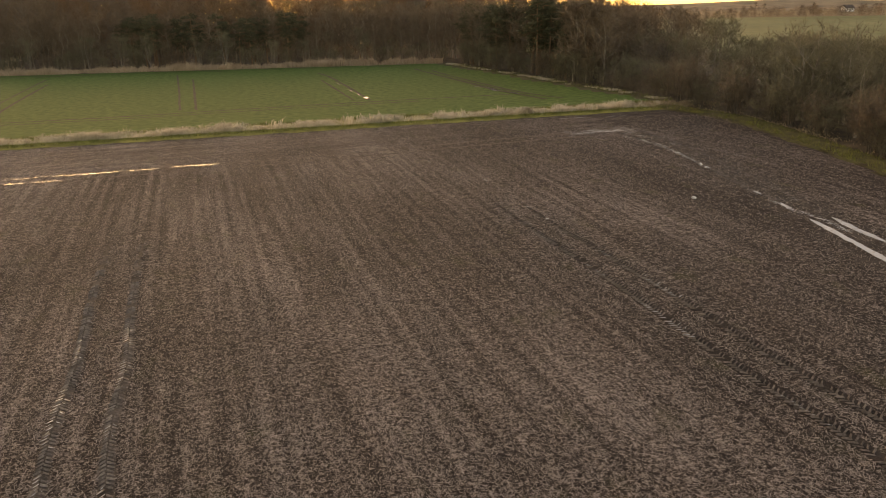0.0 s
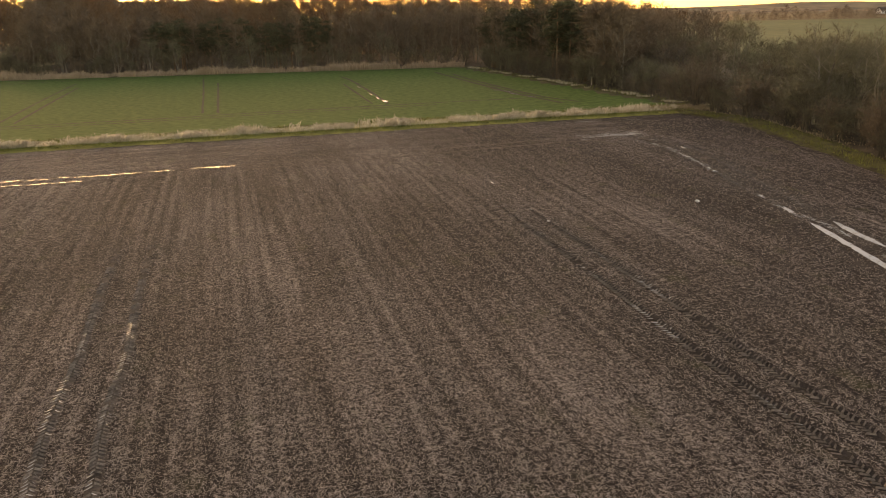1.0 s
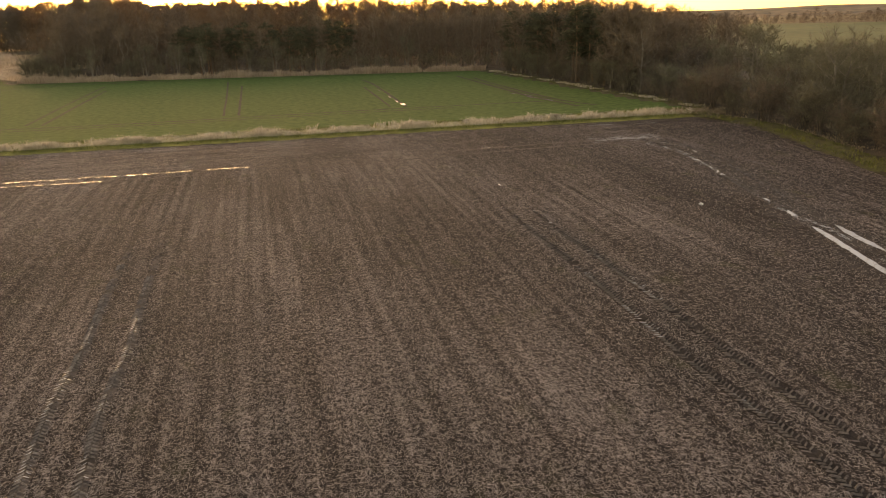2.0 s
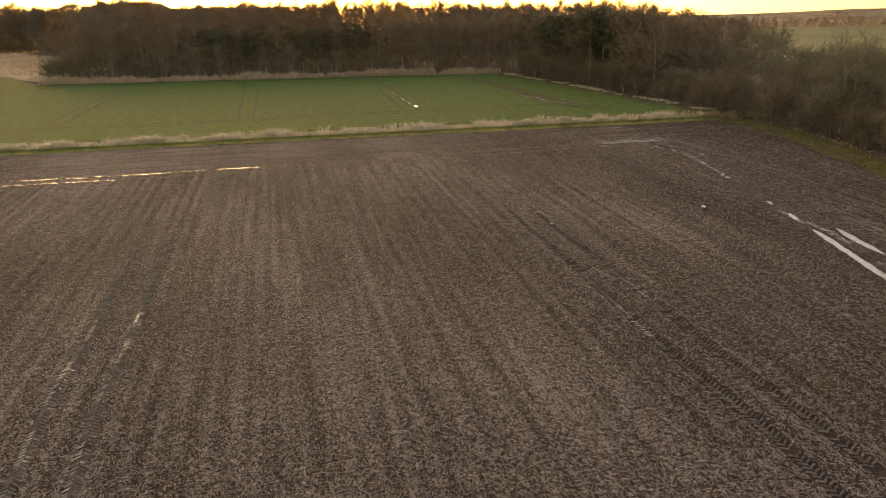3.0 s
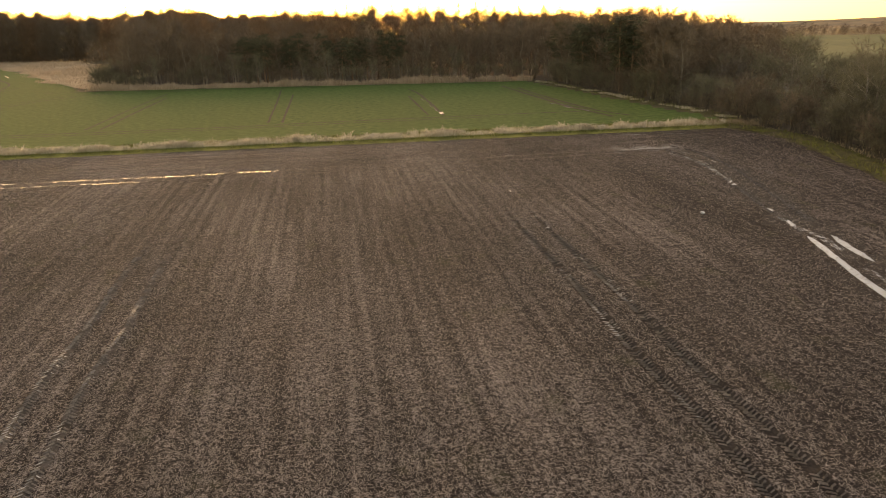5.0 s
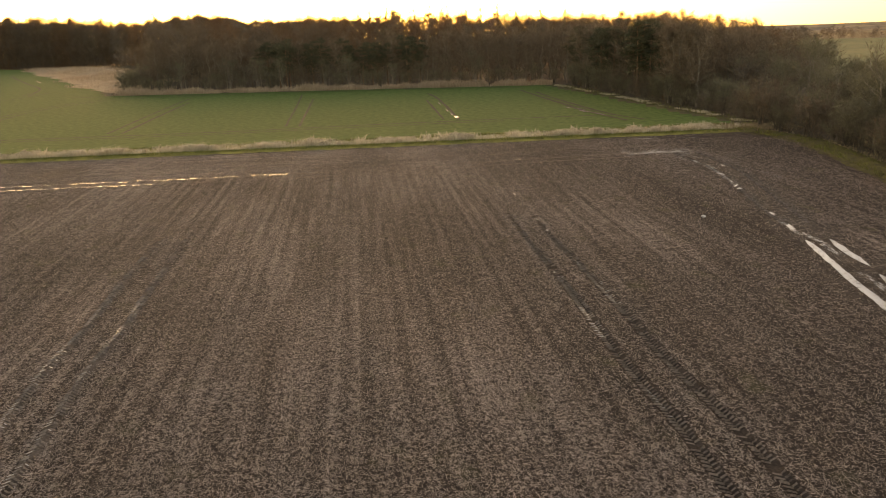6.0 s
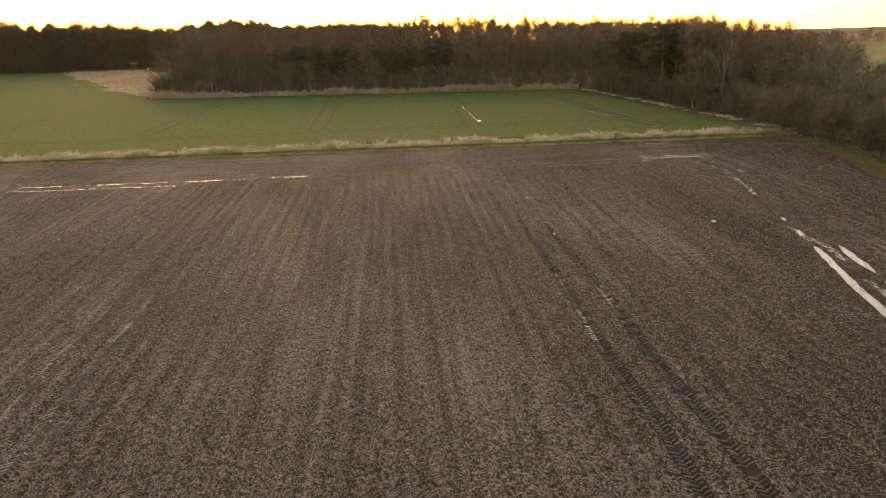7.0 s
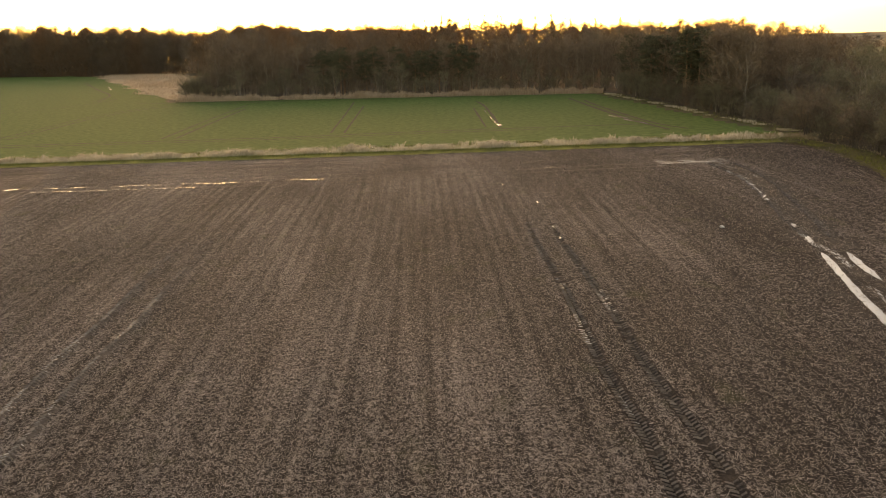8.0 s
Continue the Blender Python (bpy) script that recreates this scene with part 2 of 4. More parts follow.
def blades(name, places, height, width, material, lean=0.25, rng=None, droop=0.0):
    """A stand of upright tapering blades at the places (x, y, z, scale)."""
    P = np.array(places, dtype=np.float64)
    n = len(P)
    r = np.random.RandomState(rng)
    h = height * P[:, 3] * r.uniform(0.6, 1.25, n)
    az, la = r.uniform(0, 2 * math.pi, n), r.uniform(0, 2 * math.pi, n)
    ln = np.abs(r.normal(0, lean, n)) * h
    side = np.stack([np.cos(az), np.sin(az), np.zeros(n)], 1) * (width * r.uniform(0.6, 1.4, n))[:, None] / 2
    base = P[:, :3]
    mid = base + np.stack([np.cos(la) * ln * 0.35, np.sin(la) * ln * 0.35, h * 0.6], 1)
    tip = base + np.stack([np.cos(la) * ln, np.sin(la) * ln, h * (1 - droop)], 1)
    quads = np.stack([base - side, base + side, mid + side * 0.8, mid - side * 0.8], 1)
    tips = np.stack([mid - side * 0.8, mid + side * 0.8, tip + side * 0.15, tip - side * 0.15], 1)
    return soup(name, np.concatenate([quads, tips], 1).reshape(-1, 3), 4, material)


# ---------------------------------------------------------------- the lie of the land
def verge_y(x):
    """The line along which the stubble field ends at the grass strip."""
    return 82.0 + 0.2 * x


EAST_EDGE = [(24.5, 87.0), (28.6, 80.0), (29.9, 72.0), (30.6, 64.0), (31.2, 56.0), (31.9, 44.0), (32.6, 25.0), (33.5, 0.0), (35.0, -40.0)]
CROP_EAST = [(1.0, 148.5), (9.0, 131.0), (17.0, 113.0), (23.0, 100.0), (26.0, 92.5)]


def land_z(x, y):
    d = math.hypot(x, y)
    return -0.03 * max(0.0, d - 330.0)


# one sheet of ground out to the horizon
V, F = [(0, 20, -0.06)], []
rings = [25, 50, 80, 120, 170, 230, 330, 420, 600, 900, 1400, 2200, 3400, 4600]
N = 72
for r in rings:
    for k in range(N):
        q = 2 * math.pi * k / N
        x, y = r * math.cos(q), 20 + r * math.sin(q)
        V.append((x, y, land_z(x, y) - 0.06))
for k in range(N):
    F.append((0, 1 + k, 1 + (k + 1) % N))
for i in range(len(rings) - 1):
    for k in range(N):
        s = 1 + i * N
        F.append((s + k, s + N + k, s + N + (k + 1) % N, s + (k + 1) % N))
tagged(new("ground", mesh_of("ground", V, F, EARTH, True)), "rough brown and green meadow land reaching the horizon", "ground", kind="structure")


def soil_z(x, y):
    return 0.03 * wobble(x, y, 0.35)


def field_sheet(name, inside_line, x0, x1, y0, y1, step, lift, material, relief, freq):
    """A sheet of field with gentle relief, cut to its outline."""
    xs, ys = np.arange(x0, x1 + step, step), np.arange(y0, y1 + step, step)
    V, index, F = [], {}, []
    keep = {}
    for i, x in enumerate(xs):
        for j, y in enumerate(ys):
            keep[i, j] = inside_line(x, y)
    for i in range(len(xs) - 1):
        for j in range(len(ys) - 1):
            corners = ((i, j), (i + 1, j), (i + 1, j + 1), (i, j + 1))
            if all(keep[c] for c in corners):
                f = []
                for c in corners:
                    if c not in index:
                        index[c] = len(V)
                        x, y = xs[c[0]], ys[c[1]]
                        V.append((x, y, lift + relief * wobble(x, y, freq)))
                    f.append(index[c])
                F.append(f)
    return new(name, mesh_of(name, V, F, material, True))


def east_x(y):
    for (xa, ya), (xb, yb) in zip(EAST_EDGE, EAST_EDGE[1:]):
        if yb <= y <= ya:
            return xa + (xb - xa) * (ya - y) / (ya - yb)
    return EAST_EDGE[0][0]


def on_stubble(x, y):
    return y < verge_y(x) + 0.5 * wobble(x, y, 0.5) and x < east_x(y) + 0.6 * wobble(x, y, 0.4, 3)


def crop_east(y):
    line = CROP_EAST
    for (xa, ya), (xb, yb) in zip(line, line[1:]):
        if yb <= y <= ya:
            return xa + (xb - xa) * (ya - y) / (ya - yb)
    return 28.0 if y < 92.5 else 1.0


CROP_WEST = [(-92.0, 153.0), (-108.0, 170.0), (-213.0, 283.0), (-292.0, 308.0), (-420.0, 330.0)]


def crop_north(x):
    if x > -92:
        return 150.5 + 0.6 * wobble(x, 0, 0.2)
    for (xa, ya), (xb, yb) in zip(CROP_WEST, CROP_WEST[1:]):
        if xb <= x <= xa:
            return ya + (yb - ya) * (xa - x) / (xa - xb) + 5.0 * wobble(x, 0, 0.06, 2)
    return 330.0


tagged(field_sheet("stubble_field", on_stubble, -110, 36, -40, 90, 0.5, 0.0, STUBBLE, 0.03, 0.35),
       "bare brown maize stubble field with rows of chopped straw", "field", kind="structure")
tagged(field_sheet("crop_field", lambda x, y: verge_y(x) + 4.8 < y < crop_north(x) and x < crop_east(y) + 0.8 * wobble(x, y, 0.3),
                   -420, 30, 0, 334, 1.25, 0.02, CROP, 0.0, 0.1),
       "green field of young winter crop", "field", kind="structure")


def ribbon(name, pts, w, z, material, step=0.4, rough=0.15, freq=0.6, seed=0.0, crown=0.0, on_soil=False, taper=0.0):
    """A strip with uneven edges along a line."""
    V, F = [], []
    line = along(pts, step)
    for i, (x, y, dx, dy) in enumerate(line):
        a = w / 2 + rough * wobble(x, y, freq, seed) + rough * 0.5 * wobble(x, y, freq * 4, seed + 2)
        b = w / 2 + rough * wobble(x, y, freq, seed + 7) + rough * 0.5 * wobble(x, y, freq * 4, seed + 9)
        ends = min(1.0, min(i, len(line) - 1 - i) * step / taper) ** 0.6 if taper else 1.0
        a, b = max(a * ends, 0.01), max(b * ends, 0.01)
        h = z + (soil_z(x, y) if on_soil else 0.0)
        V += [(x - dy * a, y + dx * a, h), (x, y, h + crown), (x + dy * b, y - dx * b, h)]
        if i:
            s = 3 * (i - 1)
            F += [(s, s + 1, s + 4, s + 3), (s + 1, s + 2, s + 5, s + 4)]
    return new(name, mesh_of(name, V, F, material, True))


# the grass strip between the fields, and the grassy bank along the wood
strip = [(x, verge_y(x) + 2.25) for x in range(-130, 27, 6)]
tagged(ribbon("verge", strip, 6.4, 0.04, VERGE, 0.8, 0.35, crown=0.12), "green grassy verge between two fields", "verge", kind="structure")
tagged(ribbon("bank", [(24.8, 88.9), (28.2, 83.4), (30.2, 78.1), (31.1, 72.0), (31.8, 64.0), (32.5, 56.0), (33.2, 44.0), (34.0, 25.0), (35.0, 0.0), (36.6, -40.0)],
              3.4, 0.02, BANK, 0.3, 0.7, 0.35, crown=0.2, seed=4), "mossy green bank along the edge of the wood", "bank", kind="structure")

# wood floor: leaf litter under the trees
WOOD_NORTH = [(-94.0, 153.5), (-60.0, 153.0), (-20.0, 154.0), (2.0, 151.0), (10.0, 134.0), (18.0, 116.0), (24.5, 102.0), (54.0, 165.0), (60.0, 210.0), (63.0, 275.0),
              (40.0, 282.0), (-40.0, 285.0), (-120.0, 282.0), (-104.0, 200.0)]
WOOD_EAST = [(24.5, 102.0), (25.5, 91.0), (29.5, 84.0), (31.5, 74.0), (32.5, 62.0), (33.5, 45.0), (36.0, 10.0), (70.0, 10.0), (62.0, 50.0), (60.0, 85.0), (54.0, 115.0), (50.0, 150.0), (54.0, 165.0)]
for nm, poly in (("wood_floor", WOOD_NORTH), ("wood_floor_east", WOOD_EAST)):
    tagged(new(nm, mesh_of(nm, [(x, y, -0.03) for x, y in poly], [tuple(range(len(poly)))], LITTER)), "brown leaf litter under bare trees", "wood floor", kind="structure")
pasture = [(56.0, 95.0), (54.0, 150.0), (60.0, 210.0), (64.0, 322.0), (240.0, 262.0), (190.0, 120.0)]
tagged(new("pasture", mesh_of("pasture", [(x, y, -0.035) for x, y in pasture], [tuple(range(6))], PASTURE)), "pale green pasture beyond the wood", "pasture", kind="structure")

# ---------------------------------------------------------------- wheel tracks
ROW_DIR = Vector((-math.sin(radians(ROW_TURN)), math.cos(radians(ROW_TURN)), 0))
ROW_SIDE = Vector((ROW_DIR.y, -ROW_DIR.x, 0))


def wheel_track(pts, width, group, label, seed, pitch=0.22, faded=-0.6, lugs=True, fade=0.0, soil=None, clod=None, sweep=0.15):
    """The rut of one wheel: a pressed strip of wet soil with slanting lug prints that meet in the middle."""
    root = ribbon("wheel_track", pts, width + 0.04, 0.014, soil or RUT, 0.3, 0.07, 1.2, seed, on_soil=True, taper=fade)
    tagged(root, label, "wheel track", group, "structure")
    if not lugs:
        return root
    V, F = [], []
    line = along(pts, pitch)
    for i, (x, y, dx, dy) in enumerate(line):
        worn = 1.0 - (len(line) - 1 - i) * pitch / fade if fade else 0.0
        if wobble(x, y, 0.3, seed) < faded or random.random() < max(0.05, worn):
            continue
        for side in (-1, 1):
            q0 = (pitch / 2 if side > 0 else 0.0) + random.uniform(-0.012, 0.012)
            half, top = pitch * random.uniform(0.15, 0.23), random.uniform(0.045, 0.085)
            u0, u1 = random.uniform(0.0, 0.03), width / 2 * random.uniform(0.85, 1.12)
            s, base = len(V), soil_z(x, y)
            # a ridge with sloping flanks from the middle of the rut out to its edge
            for u, q, z in ((u0, -half, 0.005), (u0, half, 0.005), (u1, sweep + half, 0.005), (u1, sweep - half, 0.005),
                            (u0 + 0.02, 0.0, top), (u1 - 0.03, sweep, top * random.uniform(0.5, 1.1))):
                V.append((x + dy * u * side + dx * (q + q0), y - dx * u * side + dy * (q + q0), z + 0.012 + base))
            F += [(s, s + 3, s + 5, s + 4), (s + 2, s + 1, s + 4, s + 5), (s + 1, s, s + 4), (s + 3, s + 2, s + 5)]
    me = mesh_of("tread_print", V, F, clod or LUG)
    part("tread_print", me, root, "rows of slanting tyre lug prints").location = (0, 0, 0)
    return root


tl = [(-8.2 - 0.31 * (y - 14.0) + 0.12 * math.sin(y * 0.5), y) for y in (12.0, 17.0, 22.0, 27.0, 32.0, 37.0, 43.0)]
near_left = [(-5.7, 6.0), *tl]
far_left = [(x - 1.9, y) for x, y in near_left]
for k, pts in enumerate((near_left, far_left)):
    wheel_track(pts, 0.46, "tramlines in the stubble", "muddy tractor wheel rut with chevron tread prints", 11 + k, fade=14.0, sweep=-0.15)
tr = [(13.0 - 0.301 * (y - 17.2) + 0.1 * math.sin(y * 0.4), y) for y in (8.0, 14.0, 20.0, 26.0, 32.0, 38.0, 44.0, 50.0)]
tr2 = [(14.85 - 0.309 * (y - 17.2) + 0.1 * math.sin(y * 0.4), y) for y in (8.0, 14.0, 20.0, 26.0, 32.0, 38.0, 44.0, 50.0)]
for k, pts in enumerate((tr, tr2)):
    wheel_track(pts, 0.5, "tramlines in the stubble", "dark muddy tractor wheel rut with chevron tread prints", 21 + k, faded=-0.8, fade=11.0, soil=DARK_RUT, clod=WET_LUG)

head = [(-110.0, 41.0), (-75.0, 50.0), (-45.0, 57.8), (-40.0, 58.8), (-29.0, 61.1), (-18.2, 63.9), (-9.0, 66.4), (-1.4, 69.0), (6.4, 71.6), (12.2, 73.1), (16.5, 73.6)]
head2 = [(x + 0.3, y - 1.8) for x, y in head]
for k, pts in enumerate((head, head2)):
    wheel_track(pts, 0.45, "headland tracks", "wet headland wheel rut across the stubble", 31 + k, lugs=False)
turn = [(9.0, 73.6), (13.5, 74.6), (16.6, 73.0), (18.0, 68.6), (19.2, 63.8), (19.9, 57.2), (20.3, 51.8), (20.9, 46.9), (21.25, 41.7), (21.6, 36.7), (22.0, 32.4), (22.3, 26.0), (22.6, 15.0)]
turn2 = [(11.0, 75.4), (15.5, 76.0), (18.6, 73.8), (19.9, 69.2), (21.0, 64.2), (21.6, 57.6), (22.0, 51.8), (22.4, 46.9), (22.7, 41.5), (23.15, 37.6), (23.5, 33.0), (23.8, 26.0), (24.2, 15.0)]
tagged(ribbon("trampled_soil", [((x0 + x1) / 2, (y0 + y1) / 2) for (x0, y0), (x1, y1) in zip(turn[2:], turn2[2:])], 3.4, 0.006, WET, 0.2, 1.1, 0.9, 47, on_soil=True, taper=4.0),
       "dark trampled wet soil along the curving ruts", "soil", kind="structure")
for k, pts in enumerate((turn, turn2)):
    wheel_track(pts[2:8], 0.6, "headland tracks", "broad muddy wheel rut curving along the field edge", 41 + k, pitch=0.32, soil=WET, clod=WET_LUG)
    wheel_track(pts[7:], 0.7, "headland tracks", "flooded muddy wheel rut along the field edge", 45 + k, lugs=False, soil=WET)

# ---------------------------------------------------------------- puddles
puddle_runs = [
    ([(-44.6, 57.9), (-40.6, 58.7)], 0.06, 0.14, 5), ([(-30.4, 60.8), (-26.4, 61.8)], 0.04, 0.15, 7),
    ([(21.2, 43.4), (21.35, 41.2), (21.6, 36.7), (22.0, 32.4), (22.3, 26.0), (22.6, 15.0)], 0.42, 0.07, 13), ([(22.55, 43.6), (22.8, 41.0), (23.15, 38.4)], 0.42, 0.09, 17),
    ([(23.2, 37.2), (23.5, 33.0), (23.8, 26.0), (24.2, 15.0)], 0.5, 0.06, 18),
]
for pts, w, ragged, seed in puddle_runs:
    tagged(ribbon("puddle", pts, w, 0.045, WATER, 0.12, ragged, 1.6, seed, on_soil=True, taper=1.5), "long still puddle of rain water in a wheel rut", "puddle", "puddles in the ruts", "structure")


# crop puddles: pale base painted as reflected sky, since the wood mirrors dark there
SKY_PALE = mat("sky_pale_water", (0.17, 0.165, 0.155), (0.34, 0.33, 0.315), 1.5, 0.22, 0.05, 6.0, 0.5)


def pool(x, y, rx, ry, turn_deg, seed, z=0.055, n=64):
    """A small puddle with a ragged outline."""
    z += soil_z(x, y) if y < verge_y(x) else 0.05
    V, F = [(x, y, z)], []
    c, s = math.cos(radians(turn_deg)), math.sin(radians(turn_deg))
    for k in range(n):
        q = 2 * math.pi * k / n
        r = 0.75 + 0.55 * wobble(math.cos(q) * 1.7, math.sin(q) * 1.7, 1.0, seed) + 0.35 * wobble(math.cos(q) * 5, math.sin(q) * 5, 1.0, seed + 3)
        u, v = rx * r * math.cos(q), ry * r * math.sin(q)
        V.append((x + u * c - v * s, y + u * s + v * c, z))
        F.append((0, 1 + k, 1 + (k + 1) % n))
    tagged(new("puddle", mesh_of("puddle", V, F, WATER if y < verge_y(x) else SKY_PALE)), "small ragged rain puddle lying in a wheel rut", "puddle", "puddles in the ruts", "structure")


def wet_patch(line, width, count, length, seed, label):
    """Rain water caught between clods: many thin ragged slivers along a line."""
    q = random.Random(seed)
    way = along(line, 0.1)
    V, F = [], []
    for _ in range(count):
        x, y, dx, dy = way[int(len(way) * q.random())]
        off = max(-1.0, min(1.0, q.gauss(0, 0.45))) * width / 2
        ln = length * q.uniform(0.25, 1.0) / 2
        wd = ln * q.uniform(0.09, 0.19)
        x, y, skew = x - dy * off, y + dx * off, q.uniform(-0.2, 0.2)
        s = len(V)
        for u, w in ((-1, 0.0), (-0.55, -0.8), (0.1, -1.0), (0.7, -0.5), (1, 0.2), (0.5, 0.9), (-0.2, 0.7), (-0.7, 0.6)):
            u, w = u * ln * q.uniform(0.7, 1.1), w * wd * q.uniform(0.5, 1.2) + u * ln * skew
            V.append((x + dx * u - dy * w, y + dy * u + dx * w, 0.05 + soil_z(x, y)))
        F.append(tuple(range(s, s + 8)))
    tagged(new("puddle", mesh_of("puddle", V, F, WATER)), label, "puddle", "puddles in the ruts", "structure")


for line, width, count, length, seed, label in (
        (head[2:6], 0.40, 90, 1.1, 1, "broken streaks of rain water in a headland rut"),
        (head[1:3], 0.30, 50, 2.0, 2, "broken streaks of rain water in a headland rut"),
        (head2[2:5], 0.30, 75, 1.1, 3, "broken streaks of rain water in a headland rut"),
        (head[5:10], 0.22, 26, 0.5, 4, "scattered drops of rain water in a headland rut"),
        ([(11.8, 73.2), (14.5, 73.8), (18.4, 74.4)], 3.4, 170, 0.8, 5, "shallow water caught between clods at the field corner"),
        ([(12.6, 73.2), (17.6, 73.9)], 0.9, 60, 1.2, 6, "shallow water caught between clods at the field corner"),
        ([(12.8, 81.8), (14.8, 82.2)], 0.35, 16, 1.2, 7, "shallow water beside the grass verge"),
        ([(17.6, 82.3), (19.6, 82.6)], 0.6, 14, 0.8, 8, "shallow water beside the grass verge"),
        ([(16.6, 70.6), (18.4, 67.6), (19.3, 63.0), (19.8, 58.0)], 0.6, 84, 0.8, 9, "broken streaks of rain water in a curving rut"),
        ([(17.6, 71.6), (19.2, 69.4), (20.4, 65.4)], 0.4, 26, 0.6, 10, "broken streaks of rain water in a curving rut"),
        ([(20.7, 47.4), (21.2, 44.4)], 0.4, 46, 0.45, 11, "rain water between clods at the end of a flooded rut"),
        ([(21.45, 44.9), (21.9, 42.6), (22.2, 40.6)], 0.55, 80, 0.5, 12, "rain water between clods at the end of a flooded rut"),
        ([(22.4, 37.4), (22.8, 34.0), (23.0, 29.0)], 0.5, 60, 0.6, 13, "rain water between clods beside a flooded rut"),
        ([(22.6, 64.0), (23.8, 60.5)], 0.5, 26, 0.5, 14, "glistening wet clods near the field edge")):
    wet_patch(line, width, count, length, seed, label)


def tread_water(line, lo, hi, width, sweep):
    """Rain water standing between the slanting lug prints of a rut."""
    V, F = [], []
    for x, y, dx, dy in along(line, 0.22):
        if not lo < y < hi:
            continue
        for side, chance in ((-1, 0.85), (1, 0.22)):
            if random.random() > chance * min(1.0, 0.35 + min(y - lo, hi - y)):
                continue
            s = len(V)
            start, reach = random.uniform(0.0, 0.08), width / 2 * random.uniform(0.6, 1.1)
            thick = random.uniform(0.014, 0.034)
            shift = (0.0 if side > 0 else 0.11) + random.uniform(-0.015, 0.015)
            for u, q in ((start, -thick), (start, thick), (reach * 0.6, sweep * 0.6 + thick), (reach, sweep + thick * 0.4), (reach, sweep - thick * 0.4), (reach * 0.6, sweep * 0.6 - thick)):
                q += shift
                V.append((x + dy * u * side + dx * q, y - dx * u * side + dy * q, 0.07 + soil_z(x, y)))
            F.append(tuple(range(s, s + 6)))
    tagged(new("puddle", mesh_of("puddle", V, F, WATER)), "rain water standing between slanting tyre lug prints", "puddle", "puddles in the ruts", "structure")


for line, lo, hi, w in ((tr, 27.4, 31.4, 0.56), (tr2, 31.6, 35.0, 0.42), (tr, 34.4, 36.6, 0.3), (tr2, 37.4, 39.4, 0.3), (near_left, 13.4, 16.8, 0.44), (near_left, 17.2, 19.2, 0.36),
                                       (near_left, 21.0, 23.0, 0.34), (near_left, 24.8, 27.6, 0.46), (near_left, 28.4, 30.8, 0.36), (far_left, 17.4, 19.8, 0.36), (far_left, 21.2, 25.4, 0.46),
                                       (far_left, 27.0, 29.4, 0.32), (tr, 21.0, 23.4, 0.3)):
    tread_water(line, lo, hi, 1.15 * w, 0.15 if line in (tr, tr2) else -0.15)
for x, y, rx, ry, tdeg, seed in [
    (18.0, 68.6, 0.2, 0.5, 16, 3), (19.3, 63.0, 0.2, 0.5, 10, 5), (19.9, 57.3, 0.3, 0.4, 0, 6),
    (20.6, 49.5, 0.16, 0.7, 3, 9), (21.0, 46.0, 0.2, 0.9, 3, 10),
    (6.25, 44.9, 0.11, 0.24, 17, 13), (5.4, 47.7, 0.06, 0.3, 17, 14),
    (1.9, 70.2, 0.6, 0.06, 14, 22), (-7.0, 67.0, 0.4, 0.05, 14, 36), (3.2, 55.2, 0.07, 0.5, 17, 24), (-0.9, 62.0, 0.07, 0.5, 17, 25),
    (-9.4, 103.0, 0.35, 1.3, 17, 26), (-10.7, 106.4, 0.16, 1.5, 17, 27), (-12.2, 111.0, 0.12, 1.8, 17, 38), (-15.2, 120.8, 0.12, 2.0, 17, 39),
    (5.2, 111.8, 0.22, 1.6, 28, 40), (7.6, 106.8, 0.3, 1.4, 28, 41), (9.9, 103.2, 0.35, 1.0, 30, 42), (7.2, 109.6, 0.12, 1.6, 28, 43),
    (-152.0, 206.0, 0.3, 3.6, 40, 30), (-146.0, 199.0, 0.25, 3.2, 40, 31)]:
    pool(x, y, rx, ry, tdeg, seed)
tagged(new("field_stone", mesh_of("field_stone", [], [], STONE)), "pale stone lying in the stubble", "stone")
bm = bmesh.new()
bmesh.ops.create_icosphere(bm, subdivisions=2, radius=0.16)
for v in bm.verts:
    v.co *= 1 + 0.25 * noise.noise(v.co * 6)
    v.co.z *= 0.6
bm.to_mesh(bpy.data.objects["field_stone"].data)
bm.free()
bpy.data.objects["field_stone"].location = (16.2, 48.7, 0.06)

